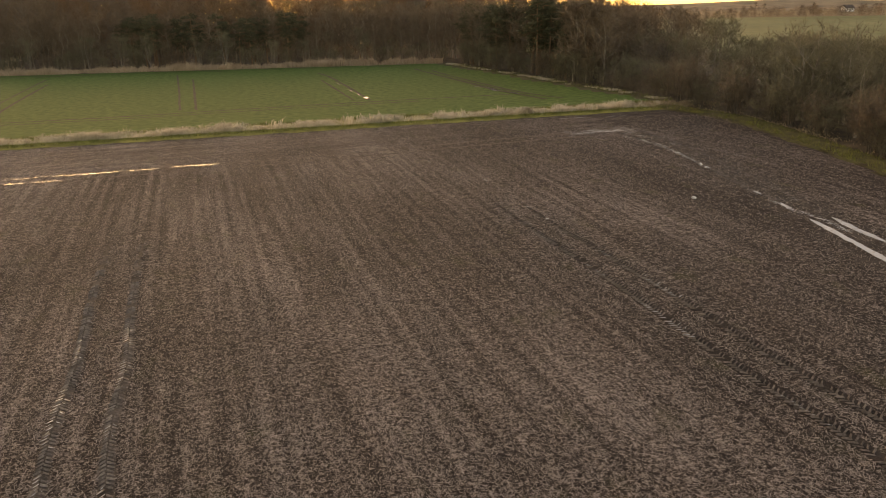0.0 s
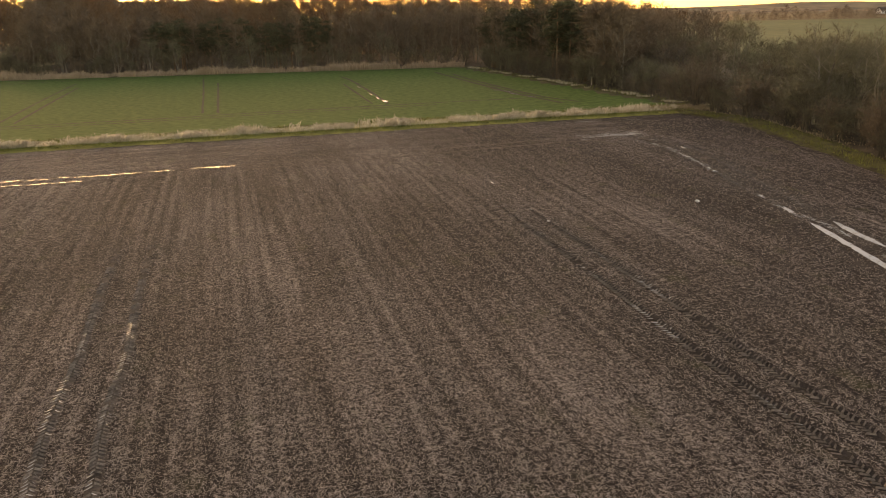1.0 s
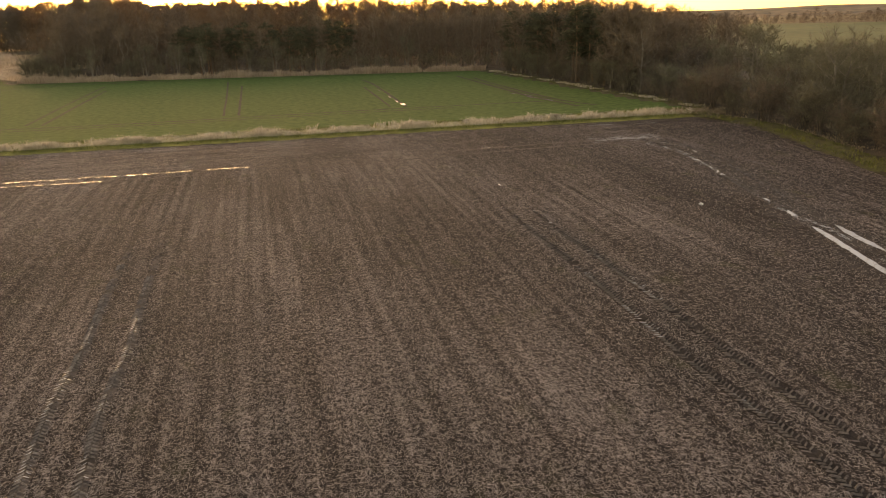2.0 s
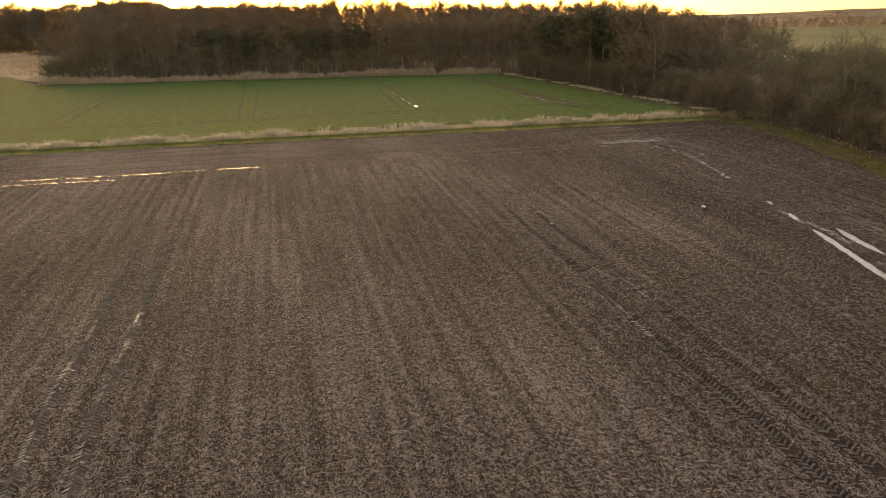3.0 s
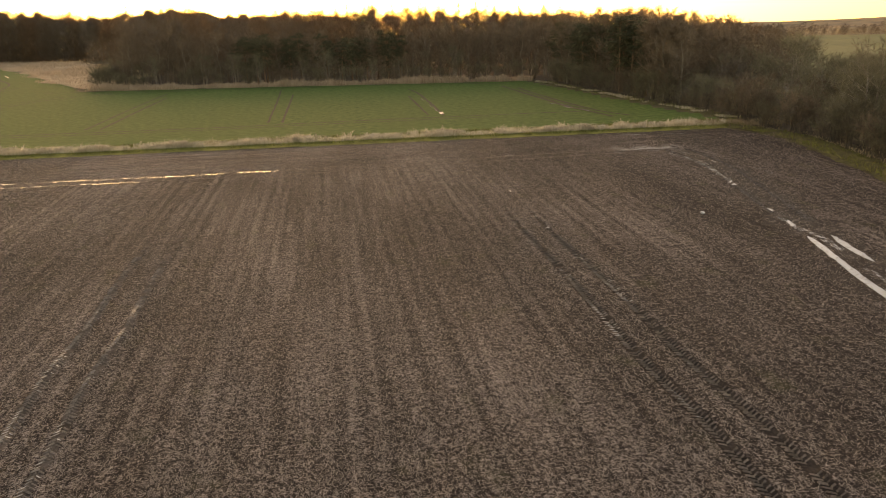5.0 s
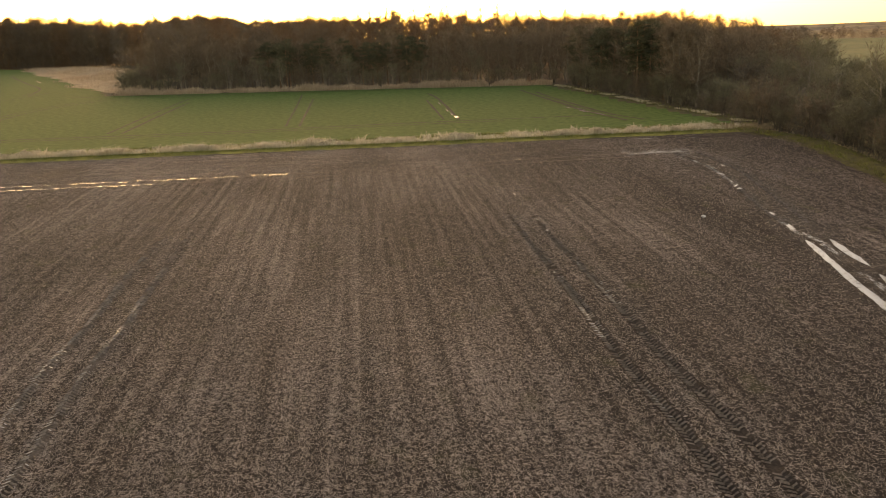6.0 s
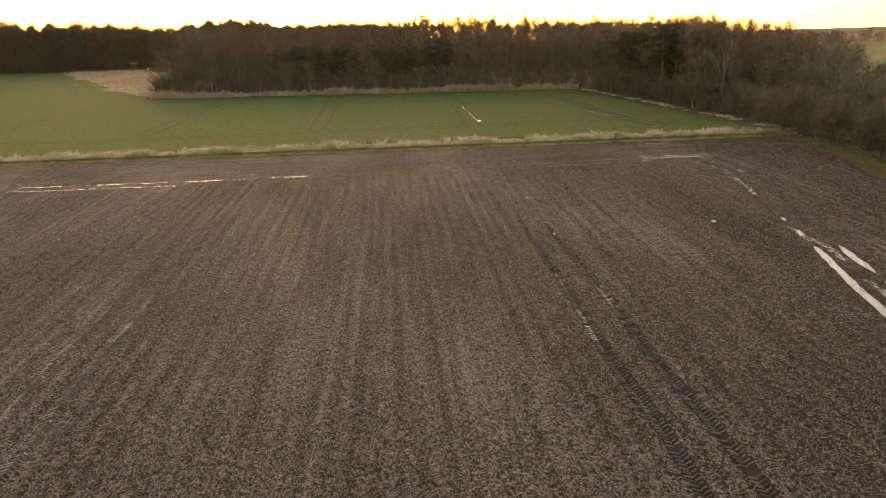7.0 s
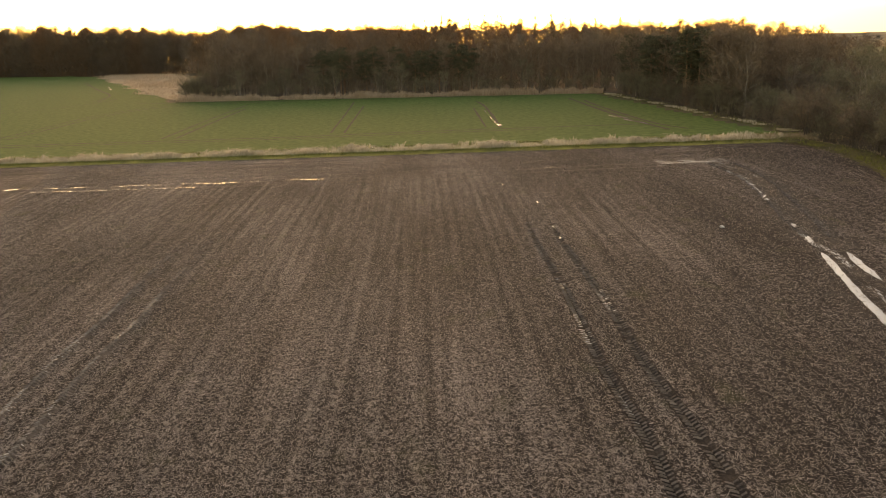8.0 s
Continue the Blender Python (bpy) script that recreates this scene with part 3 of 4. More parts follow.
# tramlines in the green crop: narrow bare strips
CROP_RUT = mat("crop_wheeling", (0.022, 0.025, 0.010), (0.052, 0.051, 0.023), 1.0, 0.85, 0.5, 10.0)
for k, (pts, w) in enumerate([
    ([(-130.0, 78.0), (-68.2, 87.4), (-52.9, 89.8), (-38.2, 92.4), (-26.8, 95.2), (-17.4, 97.5), (-2.0, 100.6), (10.0, 102.8)], 0.7),
    ([(-130.0, 76.1), (-68.2, 85.5), (-52.9, 87.9), (-38.2, 90.5), (-26.8, 93.3), (-17.4, 95.6), (-2.0, 98.7)], 0.5),
    ([(-82.0, 92.0), (-86.3, 109.9), (-89.4, 123.0), (-88.0, 136.2), (-80.7, 142.9), (-66.0, 146.5)], 0.5), ([(-84.2, 92.0), (-88.6, 110.5), (-91.8, 124.0), (-90.2, 138.0), (-82.0, 145.0)], 0.4),
    ([(-55.2, 92.0), (-61.6, 114.4), (-66.6, 132.9), (-68.4, 140.0)], 0.5), ([(-53.0, 91.8), (-59.4, 114.0), (-64.4, 132.0)], 0.6),
    ([(-31.6, 96.5), (-39.0, 120.0), (-46.4, 142.8)], 0.4), ([(-29.5, 96.2), (-35.4, 115.6), (-41.0, 134.0)], 0.45),
    ([(-8.8, 100.9), (-11.0, 108.7), (-14.4, 120.2), (-18.2, 132.3), (-21.1, 138.9)], 0.6), ([(-10.9, 101.2), (-15.0, 115.0), (-18.6, 126.9)], 0.45),
    ([(13.1, 96.9), (10.4, 102.3), (7.4, 108.4), (4.8, 115.8), (-2.3, 135.4), (-4.1, 140.9)], 0.8), ([(15.2, 97.6), (11.8, 102.4), (9.0, 108.6), (2.0, 127.0), (-1.0, 136.6)], 0.7),
    ([(12.2, 99.0), (8.2, 108.4), (3.4, 121.0)], 0.25),
    ([(-114.8, 153.8), (-122.1, 166.2), (-130.4, 178.2), (-151.3, 199.5), (-187.1, 239.0)], 0.45), ([(-118.0, 156.0), (-125.9, 172.5), (-146.0, 194.2), (-184.0, 234.0)], 0.45),
    ([(-116.0, 163.0), (-114.4, 144.4), (-128.0, 120.0)], 0.4),
    ([(-100.0, 148.0), (-60.0, 146.5), (-20.0, 147.5), (-4.0, 146.0)], 0.5)]):
    tagged(ribbon("crop_track", pts, 0.72 * w, 0.04 + 0.003 * k, CROP_RUT, 0.8, 0.14, 0.5, 51 + k), "narrow bare wheel line through the green crop", "wheel track", "tramlines in the crop", "structure")

# ---------------------------------------------------------------- straw, grass and reeds
rs = np.random.RandomState(7)


def straws(name):
    """Chopped straw, thickest near the middle of the field and in the rows."""
    near, far = 9.0, 82.0
    n = 920000
    y = near + (far - near) * rs.uniform(0, 1, n)
    y = y[rs.uniform(0, 1, n) < np.minimum(1.0, (22.0 / y) ** 1.15)]
    n = len(y)
    x0, x1 = -16 - 0.62 * (y - near), np.minimum(29.5, 20 + 0.3 * (y - near))
    x = x0 + (x1 - x0) * rs.uniform(0, 1, n)
    across = x * ROW_SIDE.x + y * ROW_SIDE.y
    rowy = 0.5 + 0.5 * np.cos(2 * math.pi * across / ROW_STEP)
    broad = 0.5 + 0.5 * np.sin(across * 0.9 + np.sin(across * 0.23) * 2)
    headland = y - 0.276 * x > 69.6
    rowy[headland], broad[headland] = 0.5, 0.4
    keep = rs.uniform(0, 1, n) < 0.40 + 0.30 * rowy + 0.2 * broad
    keep &= rs.uniform(0, 1, n) < 1.0 - 0.2 * np.clip((across - 18.0) / 6.0, 0, 1)
    # the straw lies in clumps about a hand across
    clump = np.sin(x * 12.9898 // 2.6 * 78.233 + y * 7.233 // 1.5 * 37.719) * 43758.5453
    keep &= rs.uniform(0, 1, n) < 0.66 + 0.4 * (clump - np.floor(clump))
    keep &= (y < 81.0 + 0.2 * x) & (x < 29.0)
    for line, clear in ((near_left, 0.25), (far_left, 0.25), (tr, 0.36), (tr2, 0.34)):
        for qx, qy, _, _ in along(line, 0.3):
            keep &= (x - qx) ** 2 + (y - qy) ** 2 > (clear * min(1.0, max(0.2, (50.0 - qy) / 16.0))) ** 2
    x, y = x[keep], y[keep]
    n = len(x)
    grow = np.sqrt(np.maximum(1.0, y / 28.0))
    az = rs.uniform(0, math.pi, n)
    ln = 0.115 * grow * rs.uniform(0.4, 1.3, n) / 2
    wd = 0.0135 * grow * rs.uniform(0.6, 1.5, n) / 2
    tilt = rs.normal(0, 0.42, n)
    roll = rs.uniform(-0.9, 0.9, n)
    d = np.stack([np.cos(az) * np.cos(tilt), np.sin(az) * np.cos(tilt), np.sin(tilt)], 1) * ln[:, None]
    s = np.stack([-np.sin(az) * np.cos(roll), np.cos(az) * np.cos(roll), np.sin(roll)], 1) * wd[:, None]
    c = np.stack([x, y, 0.04 + np.abs(d[:, 2])], 1)
    return soup(name, np.stack([c - d - s, c - d + s, c + d + s, c + d - s], 1), 4, STRAW)


tagged(new("straw", straws("straw")), "pale chopped maize straw strewn over the soil", "straw", kind="stuff")

rng = random.Random(3)
pl = []
while len(pl) < 52000:
    x = rng.uniform(-120, 25)
    off = 0.9 + abs(rng.gauss(0, 1)) * 1.2 + rng.random()
    if off > 4.9:
        continue
    tuft = 0.34 + 0.95 * max(0, 0.3 + 1.1 * wobble(x, off, 0.5, 2) + 0.8 * wobble(x, off, 1.6, 6))
    if rng.random() < tuft:
        pl.append((x, verge_y(x) + off, 0.08, tuft))
tagged(new("dry_grass", blades("dry_grass", pl, 0.70, 0.055, DRY, 0.95, 5, 0.34)), "pale dry tufted grass along the field verge", "grass", kind="stuff")
pl = []
for _ in range(16000):
    x = rng.uniform(-110, 27)
    pl.append((x, verge_y(x) + rng.choice((rng.uniform(-0.2, 1.2), rng.uniform(4.4, 5.6))), 0.06, rng.uniform(0.5, 1.2)))
for _ in range(7000):
    y = rng.uniform(20, 91)
    off = rng.uniform(-0.2, 2.2)
    if wobble(off, y, 0.45, 8) > rng.uniform(-0.5, 0.45):
        pl.append((east_x(y) + off, y, 0.1, rng.uniform(0.5, 1.3)))
for _ in range(1500):
    y = rng.uniform(93, 149)
    pl.append((crop_east(y) + rng.uniform(-0.5, 2.5), y, 0.05, rng.uniform(0.7, 1.5)))
tagged(new("verge_grass", blades("verge_grass", pl, 0.24, 0.05, BLADE, 0.5, 6)), "short green grass on the verge and bank", "grass", kind="stuff")
pl = []
while len(pl) < 3600:
    y = rng.uniform(88, 150)
    off = 0.7 + 0.9 * wobble(y, 1.0, 0.2, 5) + abs(rng.gauss(0, 0.7))
    if wobble(y, 3.0, 0.35) + 0.7 * wobble(y, 8.0, 1.1) > rng.uniform(0.0, 0.7):
        pl.append((crop_east(y) + off, y, 0.0, rng.uniform(0.2, 0.5)))
tagged(new("dry_grass", blades("dry_grass", pl, 0.75, 0.06, DRY, 1.0, 7, 0.35)), "patchy pale grass fringe between the crop and the wood", "grass", kind="stuff")
pl = []
for _ in range(1600):
    pl.append((rng.gauss(26.0, 2.6), rng.gauss(89.3, 1.2), 0.05, rng.uniform(0.3, 0.75)))
for _ in range(1500):
    y = rng.uniform(40, 86)
    if wobble(y, 1.0, 0.5, 4) > rng.uniform(-0.3, 0.3):
        pl.append((east_x(y) + 2.4 + abs(rng.gauss(0, 1.0)), y, 0.05, rng.uniform(0.18, 0.42)))
tagged(new("dry_grass", blades("dry_grass", pl, 0.75, 0.06, SEDGE, 1.0, 8, 0.35)), "pale dead grass at the foot of the wood", "grass", kind="stuff")
pl = []
while len(pl) < 12000:
    x, y = rng.uniform(-92, 1), rng.uniform(150.2, 154.0)
    k = 0.62 + 0.8 * wobble(x, y, 0.14, 9) + 0.6 * wobble(x, y, 0.7, 4)
    if rng.random() < k:
        pl.append((x, y, 0.0, max(0.45, k)))
patch = [(-94.0, 152.0), (-109.5, 168.5), (-192.0, 256.5), (-216.0, 282.0), (-180.0, 282.0), (-130.0, 232.0), (-100.0, 190.0), (-84.0, 160.0)]
for x, y in sampled(patch, 17000, rng):
    pl.append((x + 5.0 * wobble(x, y, 0.11, 4) + rng.gauss(0, 0.8), y + 5.0 * wobble(x, y, 0.11, 8) + rng.gauss(0, 0.8), 0.0, max(0.2, 0.5 + 0.7 * wobble(x, y, 0.08, 3))))
tagged(new("reeds", blades("reeds", pl, 1.25, 0.08, REED, 0.35, 9, 0.05)), "pale dry reeds standing before the wood", "reeds", kind="stuff")
rim = []
for (xa, ya), (xb, yb) in zip(patch, patch[1:] + patch[:1]):
    for k in range(16):
        x, y = xa + (xb - xa) * k / 16, ya + (yb - ya) * k / 16
        rim.append((x + 5.0 * wobble(x, y, 0.11, 4) + 1.5 * wobble(x, y, 0.5, 6), y + 5.0 * wobble(x, y, 0.11, 8) + 1.5 * wobble(x, y, 0.5, 9), 0.06))
tagged(new("reed_bed", mesh_of("reed_bed", rim, [tuple(range(len(rim)))], mat("reed_litter", (0.20, 0.14, 0.085), (0.38, 0.29, 0.19), 0.15, 0.9, 0.4, 2.0))),
       "flattened pale reed bed beside the crop", "reed bed", kind="structure")


# ---------------------------------------------------------------- trees
def bare_tree(name, seed, height, spread, stems, fork, limbs, twigs, twig_len, twig_w, twig_mat, bark, trunk_r, label, category="tree", droop=0.0):
    """A leafless tree or bush: stems, limbs that fork and a haze of thin twigs on them."""
    r = random.Random(seed)
    root = tagged(new(name), label, category)
    V, F = [], []
    LV, LF = [], []
    hosts = []
    for s in range(stems):
        q = 2 * math.pi * (s + r.random() * 0.7) / stems
        lean = 0.0 if stems == 1 else r.uniform(0.15, 0.5) * spread
        top = Vector((math.cos(q) * lean, math.sin(q) * lean, height * r.uniform(0.82, 0.97)))
        pts, rad = [], []
        for k in range(7):
            t = k / 6
            pts.append(Vector((top.x * t ** 0.9, top.y * t ** 0.9, top.z * t)) + Vector((r.gauss(0, 1), r.gauss(0, 1), 0)) * 0.022 * height * (t > 0) * (0.4 + t))
            rad.append(trunk_r * (1 - 0.88 * t) * (1.25 if k == 0 else 1.0))
        pts[0] = pts[0] + Vector((math.cos(q), math.sin(q), 0)) * (0.0 if stems == 1 else 0.25)
        pts[0].z = -0.15
        tube(V, F, pts, rad, 5)
        for b in range(limbs):
            t = fork + (0.97 - fork) * (b + r.random()) / limbs
            i = min(int(t * 6), 5)
            at = pts[i].lerp(pts[i + 1], t * 6 - i)
            qa = r.uniform(0, 2 * math.pi) if stems == 1 else q + r.gauss(0, 1.1)
            rise = r.uniform(0.1, 0.65) + 0.4 * t
            env = math.sin(math.pi * min(1, max(0.08, (t - fork) / (1 - fork) * 0.8 + 0.2))) ** 0.7
            ln = spread * r.uniform(0.65, 1.1) * env
            d = Vector((math.cos(qa), math.sin(qa), rise)).normalized()
            lp = [at]
            for k in range(4):
                d = (d + Vector((r.gauss(0, 0.22), r.gauss(0, 0.22), r.gauss(0.1 - droop, 0.15)))).normalized()
                lp.append(lp[-1] + d * ln / 4)
            r0 = trunk_r * (1 - 0.85 * t) * 0.55
            tube(LV, LF, lp, [r0 * (1 - 0.2 * k) for k in range(5)], 3)
            hosts.append((lp, 1.0))
            for _ in range(2):
                k = r.randint(1, 3)
                d2 = (d + Vector((r.gauss(0, 0.7), r.gauss(0, 0.7), r.gauss(0.15 - droop, 0.4)))).normalized()
                sp = [lp[k]]
                for _k in range(3):
                    d2 = (d2 + Vector((r.gauss(0, 0.25), r.gauss(0, 0.25), r.gauss(0.08 - droop, 0.15)))).normalized()
                    sp.append(sp[-1] + d2 * ln * 0.19)
                tube(LV, LF, sp, [r0 * 0.45, r0 * 0.34, r0 * 0.24, r0 * 0.12], 3)
                hosts.append((sp, 0.9))
        hosts.append((pts[4:], 0.8))
    part("trunk", mesh_of("trunk", V, F, bark, True), root)
    part("branch_frame", mesh_of("branch_frame", LV, LF, bark, True), root)
    T = []
    for _ in range(twigs):
        line, k = hosts[r.randrange(len(hosts))]
        i = r.randrange(len(line) - 1)
        p = line[i].lerp(line[i + 1], r.random())
        away = (line[-1] - line[0]).normalized()
        d = (away * 0.5 + Vector((r.gauss(0, 0.6), r.gauss(0, 0.6), r.gauss(0.15 - droop, 0.55)))).normalized()
        ln = twig_len * r.uniform(0.4, 1.2) * k
        e1 = p + d * ln
        side = d.cross(Vector((r.gauss(0, 1), r.gauss(0, 1), r.gauss(0, 1)))).normalized() * twig_w * 0.5
        T += [p - side, p + side, e1]
        for _k in range(2):
            m = p.lerp(e1, r.uniform(0.3, 0.8))
            d3 = (d + Vector((r.gauss(0, 0.6), r.gauss(0, 0.6), r.gauss(0.1 - droop, 0.5)))).normalized()
            T += [m - side * 0.7, m + side * 0.7, m + d3 * ln * 0.6]
    part("crown", soup("crown", np.array([tuple(v) for v in T]), 3, twig_mat), root)
    return root


def pine(name, seed, height, spread, label):
    """A pine with a bare lower trunk and flat tiers of needle clumps."""
    r = random.Random(seed)
    root = tagged(new(name), label, "tree")
    V, F, T = [], [], []
    bend = Vector((r.gauss(0, 0.05), r.gauss(0, 0.05), 0)) * height
    pts = [Vector((bend.x * t * t, bend.y * t * t, height * 0.96 * t - 0.1)) for t in (0, 0.2, 0.4, 0.6, 0.8, 1.0)]
    tube(V, F, pts, [0.22, 0.18, 0.15, 0.12, 0.08, 0.03], 6)
    LV, LF = V, F
    for b in range(26):
        t = r.uniform(0.34, 0.99)
        i = min(int(t * 5), 4)
        at = pts[i].lerp(pts[i + 1], t * 5 - i)
        q = r.uniform(0, 2 * math.pi)
        ln = spread * (1.15 - 0.75 * abs(t - 0.68) / 0.32 * (t > 0.68)) * r.uniform(0.45, 1.0) * (0.5 if t < 0.5 else 1)
        tip = at + Vector((math.cos(q) * ln, math.sin(q) * ln, ln * r.uniform(0.0, 0.45)))
        tube(LV, LF, [at, at.lerp(tip, 0.5) - Vector((0, 0, 0.1)), tip], [0.05, 0.035, 0.015], 4)
        for c in range(4 if t > 0.55 else 2):
            m = at.lerp(tip, r.uniform(0.45, 1.05)) + Vector((r.gauss(0, 0.35), r.gauss(0, 0.35), r.gauss(0.1, 0.12)))
            for _ in range(22):
                d = Vector((r.gauss(0, 1), r.gauss(0, 1), r.gauss(0.35, 0.5))).normalized() * r.uniform(0.28, 0.62)
                sd = d.cross(Vector((r.gauss(0, 1), r.gauss(0, 1), r.gauss(0, 1)))).normalized() * r.uniform(0.05, 0.11)
                o = m + Vector((r.gauss(0, 0.3), r.gauss(0, 0.3), r.gauss(0, 0.12)))
                T += [o - sd, o + sd, o + d]
    part("trunk", mesh_of("trunk", V, F, PINE_BARK, True), root)
    part("crown", soup("crown", np.array([tuple(v) for v in T]), 3, NEEDLE), root, "dark green needle clumps")
    return root


def spruce(name, seed, height, spread, label):
    """A narrow spruce: whorls of drooping boughs up to a pointed top."""
    r = random.Random(seed)
    root = tagged(new(name), label, "tree")
    V, F, T = [], [], []
    tube(V, F, [(0, 0, -0.1), (0, 0, height * 0.5), (0, 0, height)], [0.24, 0.14, 0.02], 6)
    part("trunk", mesh_of("trunk", V, F, PINE_BARK, True), root)
    tiers = 20
    for i in range(tiers):
        t = i / tiers
        ln0 = spread * (1 - t) ** 0.9 + 0.22
        for b in range(8):
            q = r.uniform(0, 2 * math.pi)
            ln = ln0 * r.uniform(0.7, 1.15)
            z = height * (0.12 + 0.88 * (t + r.uniform(-0.5, 0.5) / tiers))
            for k in range(7):
                u = (k + r.random()) / 7
                o = Vector((math.cos(q) * ln * u, math.sin(q) * ln * u, z - ln * u * 0.35 + r.gauss(0, 0.08)))
                d = Vector((math.cos(q) + r.gauss(0, 0.5), math.sin(q) + r.gauss(0, 0.5), r.gauss(-0.15, 0.3))).normalized() * r.uniform(0.25, 0.5)
                sd = d.cross(Vector((r.gauss(0, 0.4), r.gauss(0, 0.4), 1))).normalized() * r.uniform(0.06, 0.12)
                T += [o - sd, o + sd, o + d]
    part("crown", soup("crown", np.array([tuple(v) for v in T]), 3, NEEDLE), root, "dark green drooping needles")
    return root


def planted(ob, x, y, s, turn_deg, sz=None):
    return pose(x, y, land_z(x, y), 0, 0, turn_deg) @ Matrix.Diagonal((s, s, sz or s, 1))


class Kind:
    """One shape of tree: the first use moves the built one, later ones copy it."""

    def __init__(self, ob):
        self.ob, self.used = ob, False

    def put(self, x, y, s, turn_deg, sz=None):
        m = planted(self.ob, x, y, s, turn_deg, sz)
        if self.used:
            return copy_thing(self.ob, m)
        self.used, self.ob.matrix_basis = True, Matrix.Identity(4)
        self.first = m
        return self.ob

    def settle(self):
        if self.used:
            self.ob.matrix_basis = self.first


tall = [Kind(bare_tree("bare_tree", 100 + k, 12.0, 4.0, 1, 0.18, 16, 680, 1.3, 0.08, TWIG, BARK, 0.17, "leafless brown woodland tree with fine twigs")) for k in range(5)]
birch = [Kind(bare_tree("bare_tree", 120 + k, 12.5, 2.4, 1, 0.24, 15, 580, 1.1, 0.065, TWIG, BARK, 0.13, "slender leafless tree with upright branches")) for k in range(3)]
alder = [Kind(bare_tree("bare_tree", 140 + k, 8.0, 3.0, 3, 0.25, 8, 820, 0.95, 0.05, OLIVE_TWIG, BARK, 0.11, "leafless many-stemmed tree with olive-brown twigs")) for k in range(4)]
shrub = [Kind(bare_tree("bush", 160 + k, 3.9, 2.7, 6, 0.12, 5, 900, 0.7, 0.046, TWIG if k == 0 else OLIVE_TWIG, BUSH_BARK, 0.07, "dense leafless bush with grey-brown twigs", "bush")) for k in range(4)]
open_tree = [Kind(bare_tree("bare_tree", 180 + k, 9.0, 3.2, 2, 0.22, 11, 700, 1.1, 0.03, OLIVE_TWIG, BARK, 0.15, "open-crowned leafless tree with upright grey branches")) for k in range(2)]
pines = [Kind(pine("pine_tree", 200 + k, 11.0, 2.7, "dark green pine with a bare reddish trunk")) for k in range(4)]
spruces = [Kind(spruce("spruce_tree", 220 + k, 13.0, 2.0, "narrow dark green spruce with a pointed top")) for k in range(2)]
r = random.Random(12)


def crown_top(x, y):
    """How high the tops may reach: the wood's skyline falls gently from west to east."""
    d, az = math.hypot(x - 12, y + 3), math.degrees(math.atan2(x - 12, y + 3))
    e = 0.2 - (az + 16) * 0.060 - 0.3 * math.exp(-((az + 24.5) / 2.0) ** 2) + 0.42 * math.exp(-((az + 8) / 11.0) ** 2) + 0.55 * math.exp(-((az - 6) / 6.5) ** 2)
    h = 13.2 + d * math.tan(radians(e))
    d0, az0 = math.hypot(x, y), math.degrees(math.atan2(x, y))
    k = min(1.0, max(0.0, (az0 - 12) / 2))
    return max(4.6, h * (1 - k) + k * min(h, 13.2 - d0 * math.tan(radians(min(3.6, 0.7 + 0.62 * max(0.0, az0 - 17.5))))))


def put(kinds, x, y, s, jitter=0.12, sz=None):
    k = r.choice(kinds)
    f = s * r.uniform(1 - jitter, 1 + jitter)
    k.put(x, y, f, r.uniform(0, 360), None if sz is None else sz * f / s)


# a clump of bushes at the corner between the reeds and the wood
for _ in range(9):
    put(shrub, r.uniform(-97, -90), r.uniform(156, 172), 1.05, 0.25)

# the north wood: a dense front behind the reeds; what stands behind it is joined below
x = -90.0
while x < 2:
    put(shrub if r.random() < 0.6 else alder, x, 155.5 + r.uniform(-1, 1.5), 0.75 if x > -86 else 0.9, 0.2)
    x += r.uniform(2.4, 3.6)
x = -88.0
while x < 4:
    pick = pines if (-62 < x < -24 and r.random() < 0.65) else (tall if r.random() < 0.6 else birch)
    put(pick, x, 158.5 + r.uniform(-1.5, 2.0), 0.84, 0.12)
    x += r.uniform(2.2, 3.4)
x = -90.0
while x < 6:
    put(pines if (-58 < x < -28 and r.random() < 0.4) else (tall if r.random() < 0.6 else birch), x, 164.0 + r.uniform(-2, 2.5), 0.9, 0.12)
    x += r.uniform(3.0, 4.4)
for sx in (-48.0, -43.0, -41.5, -36.0, -33.0, -29.5, -26.0, -22.0, -19.5, -14.0, -10.0, -4.0, 2.0):
    sy = 196.0 + r.uniform(-6, 10)
    put(spruces, sx, sy, 1.13 * crown_top(sx, sy) / 13.0, 0.05)

# along the east edge of the crop: bushes in front, pines and tall trees behind
for (x0, y0), (x1, y1) in zip(CROP_EAST, CROP_EAST[1:]):
    n = int(math.hypot(x1 - x0, y1 - y0) / 2.4)
    for i in range(n):
        t = (i + r.random()) / n
        put(shrub, x0 + (x1 - x0) * t + r.uniform(3.0, 4.5), y0 + (y1 - y0) * t + r.uniform(0, 2), 0.85, 0.25)
for i in range(34):
    t = i / 34
    tx, ty = 5 + 17 * t + r.uniform(0, 3.5), 150 - 42 * t + r.uniform(-2, 3)
    put(pines if t < 0.75 and r.random() < 0.75 else tall, tx, ty, 0.92 * crown_top(tx, ty) / 11.5, 0.09)
for x, y in sampled([(14.0, 146.0), (22.0, 118.0), (29.0, 100.0), (42.0, 115.0), (36.0, 146.0)], 34, r):
    put(tall if r.random() < 0.6 else alder, x, y, 0.86 * crown_top(x, y) / 12, 0.1)
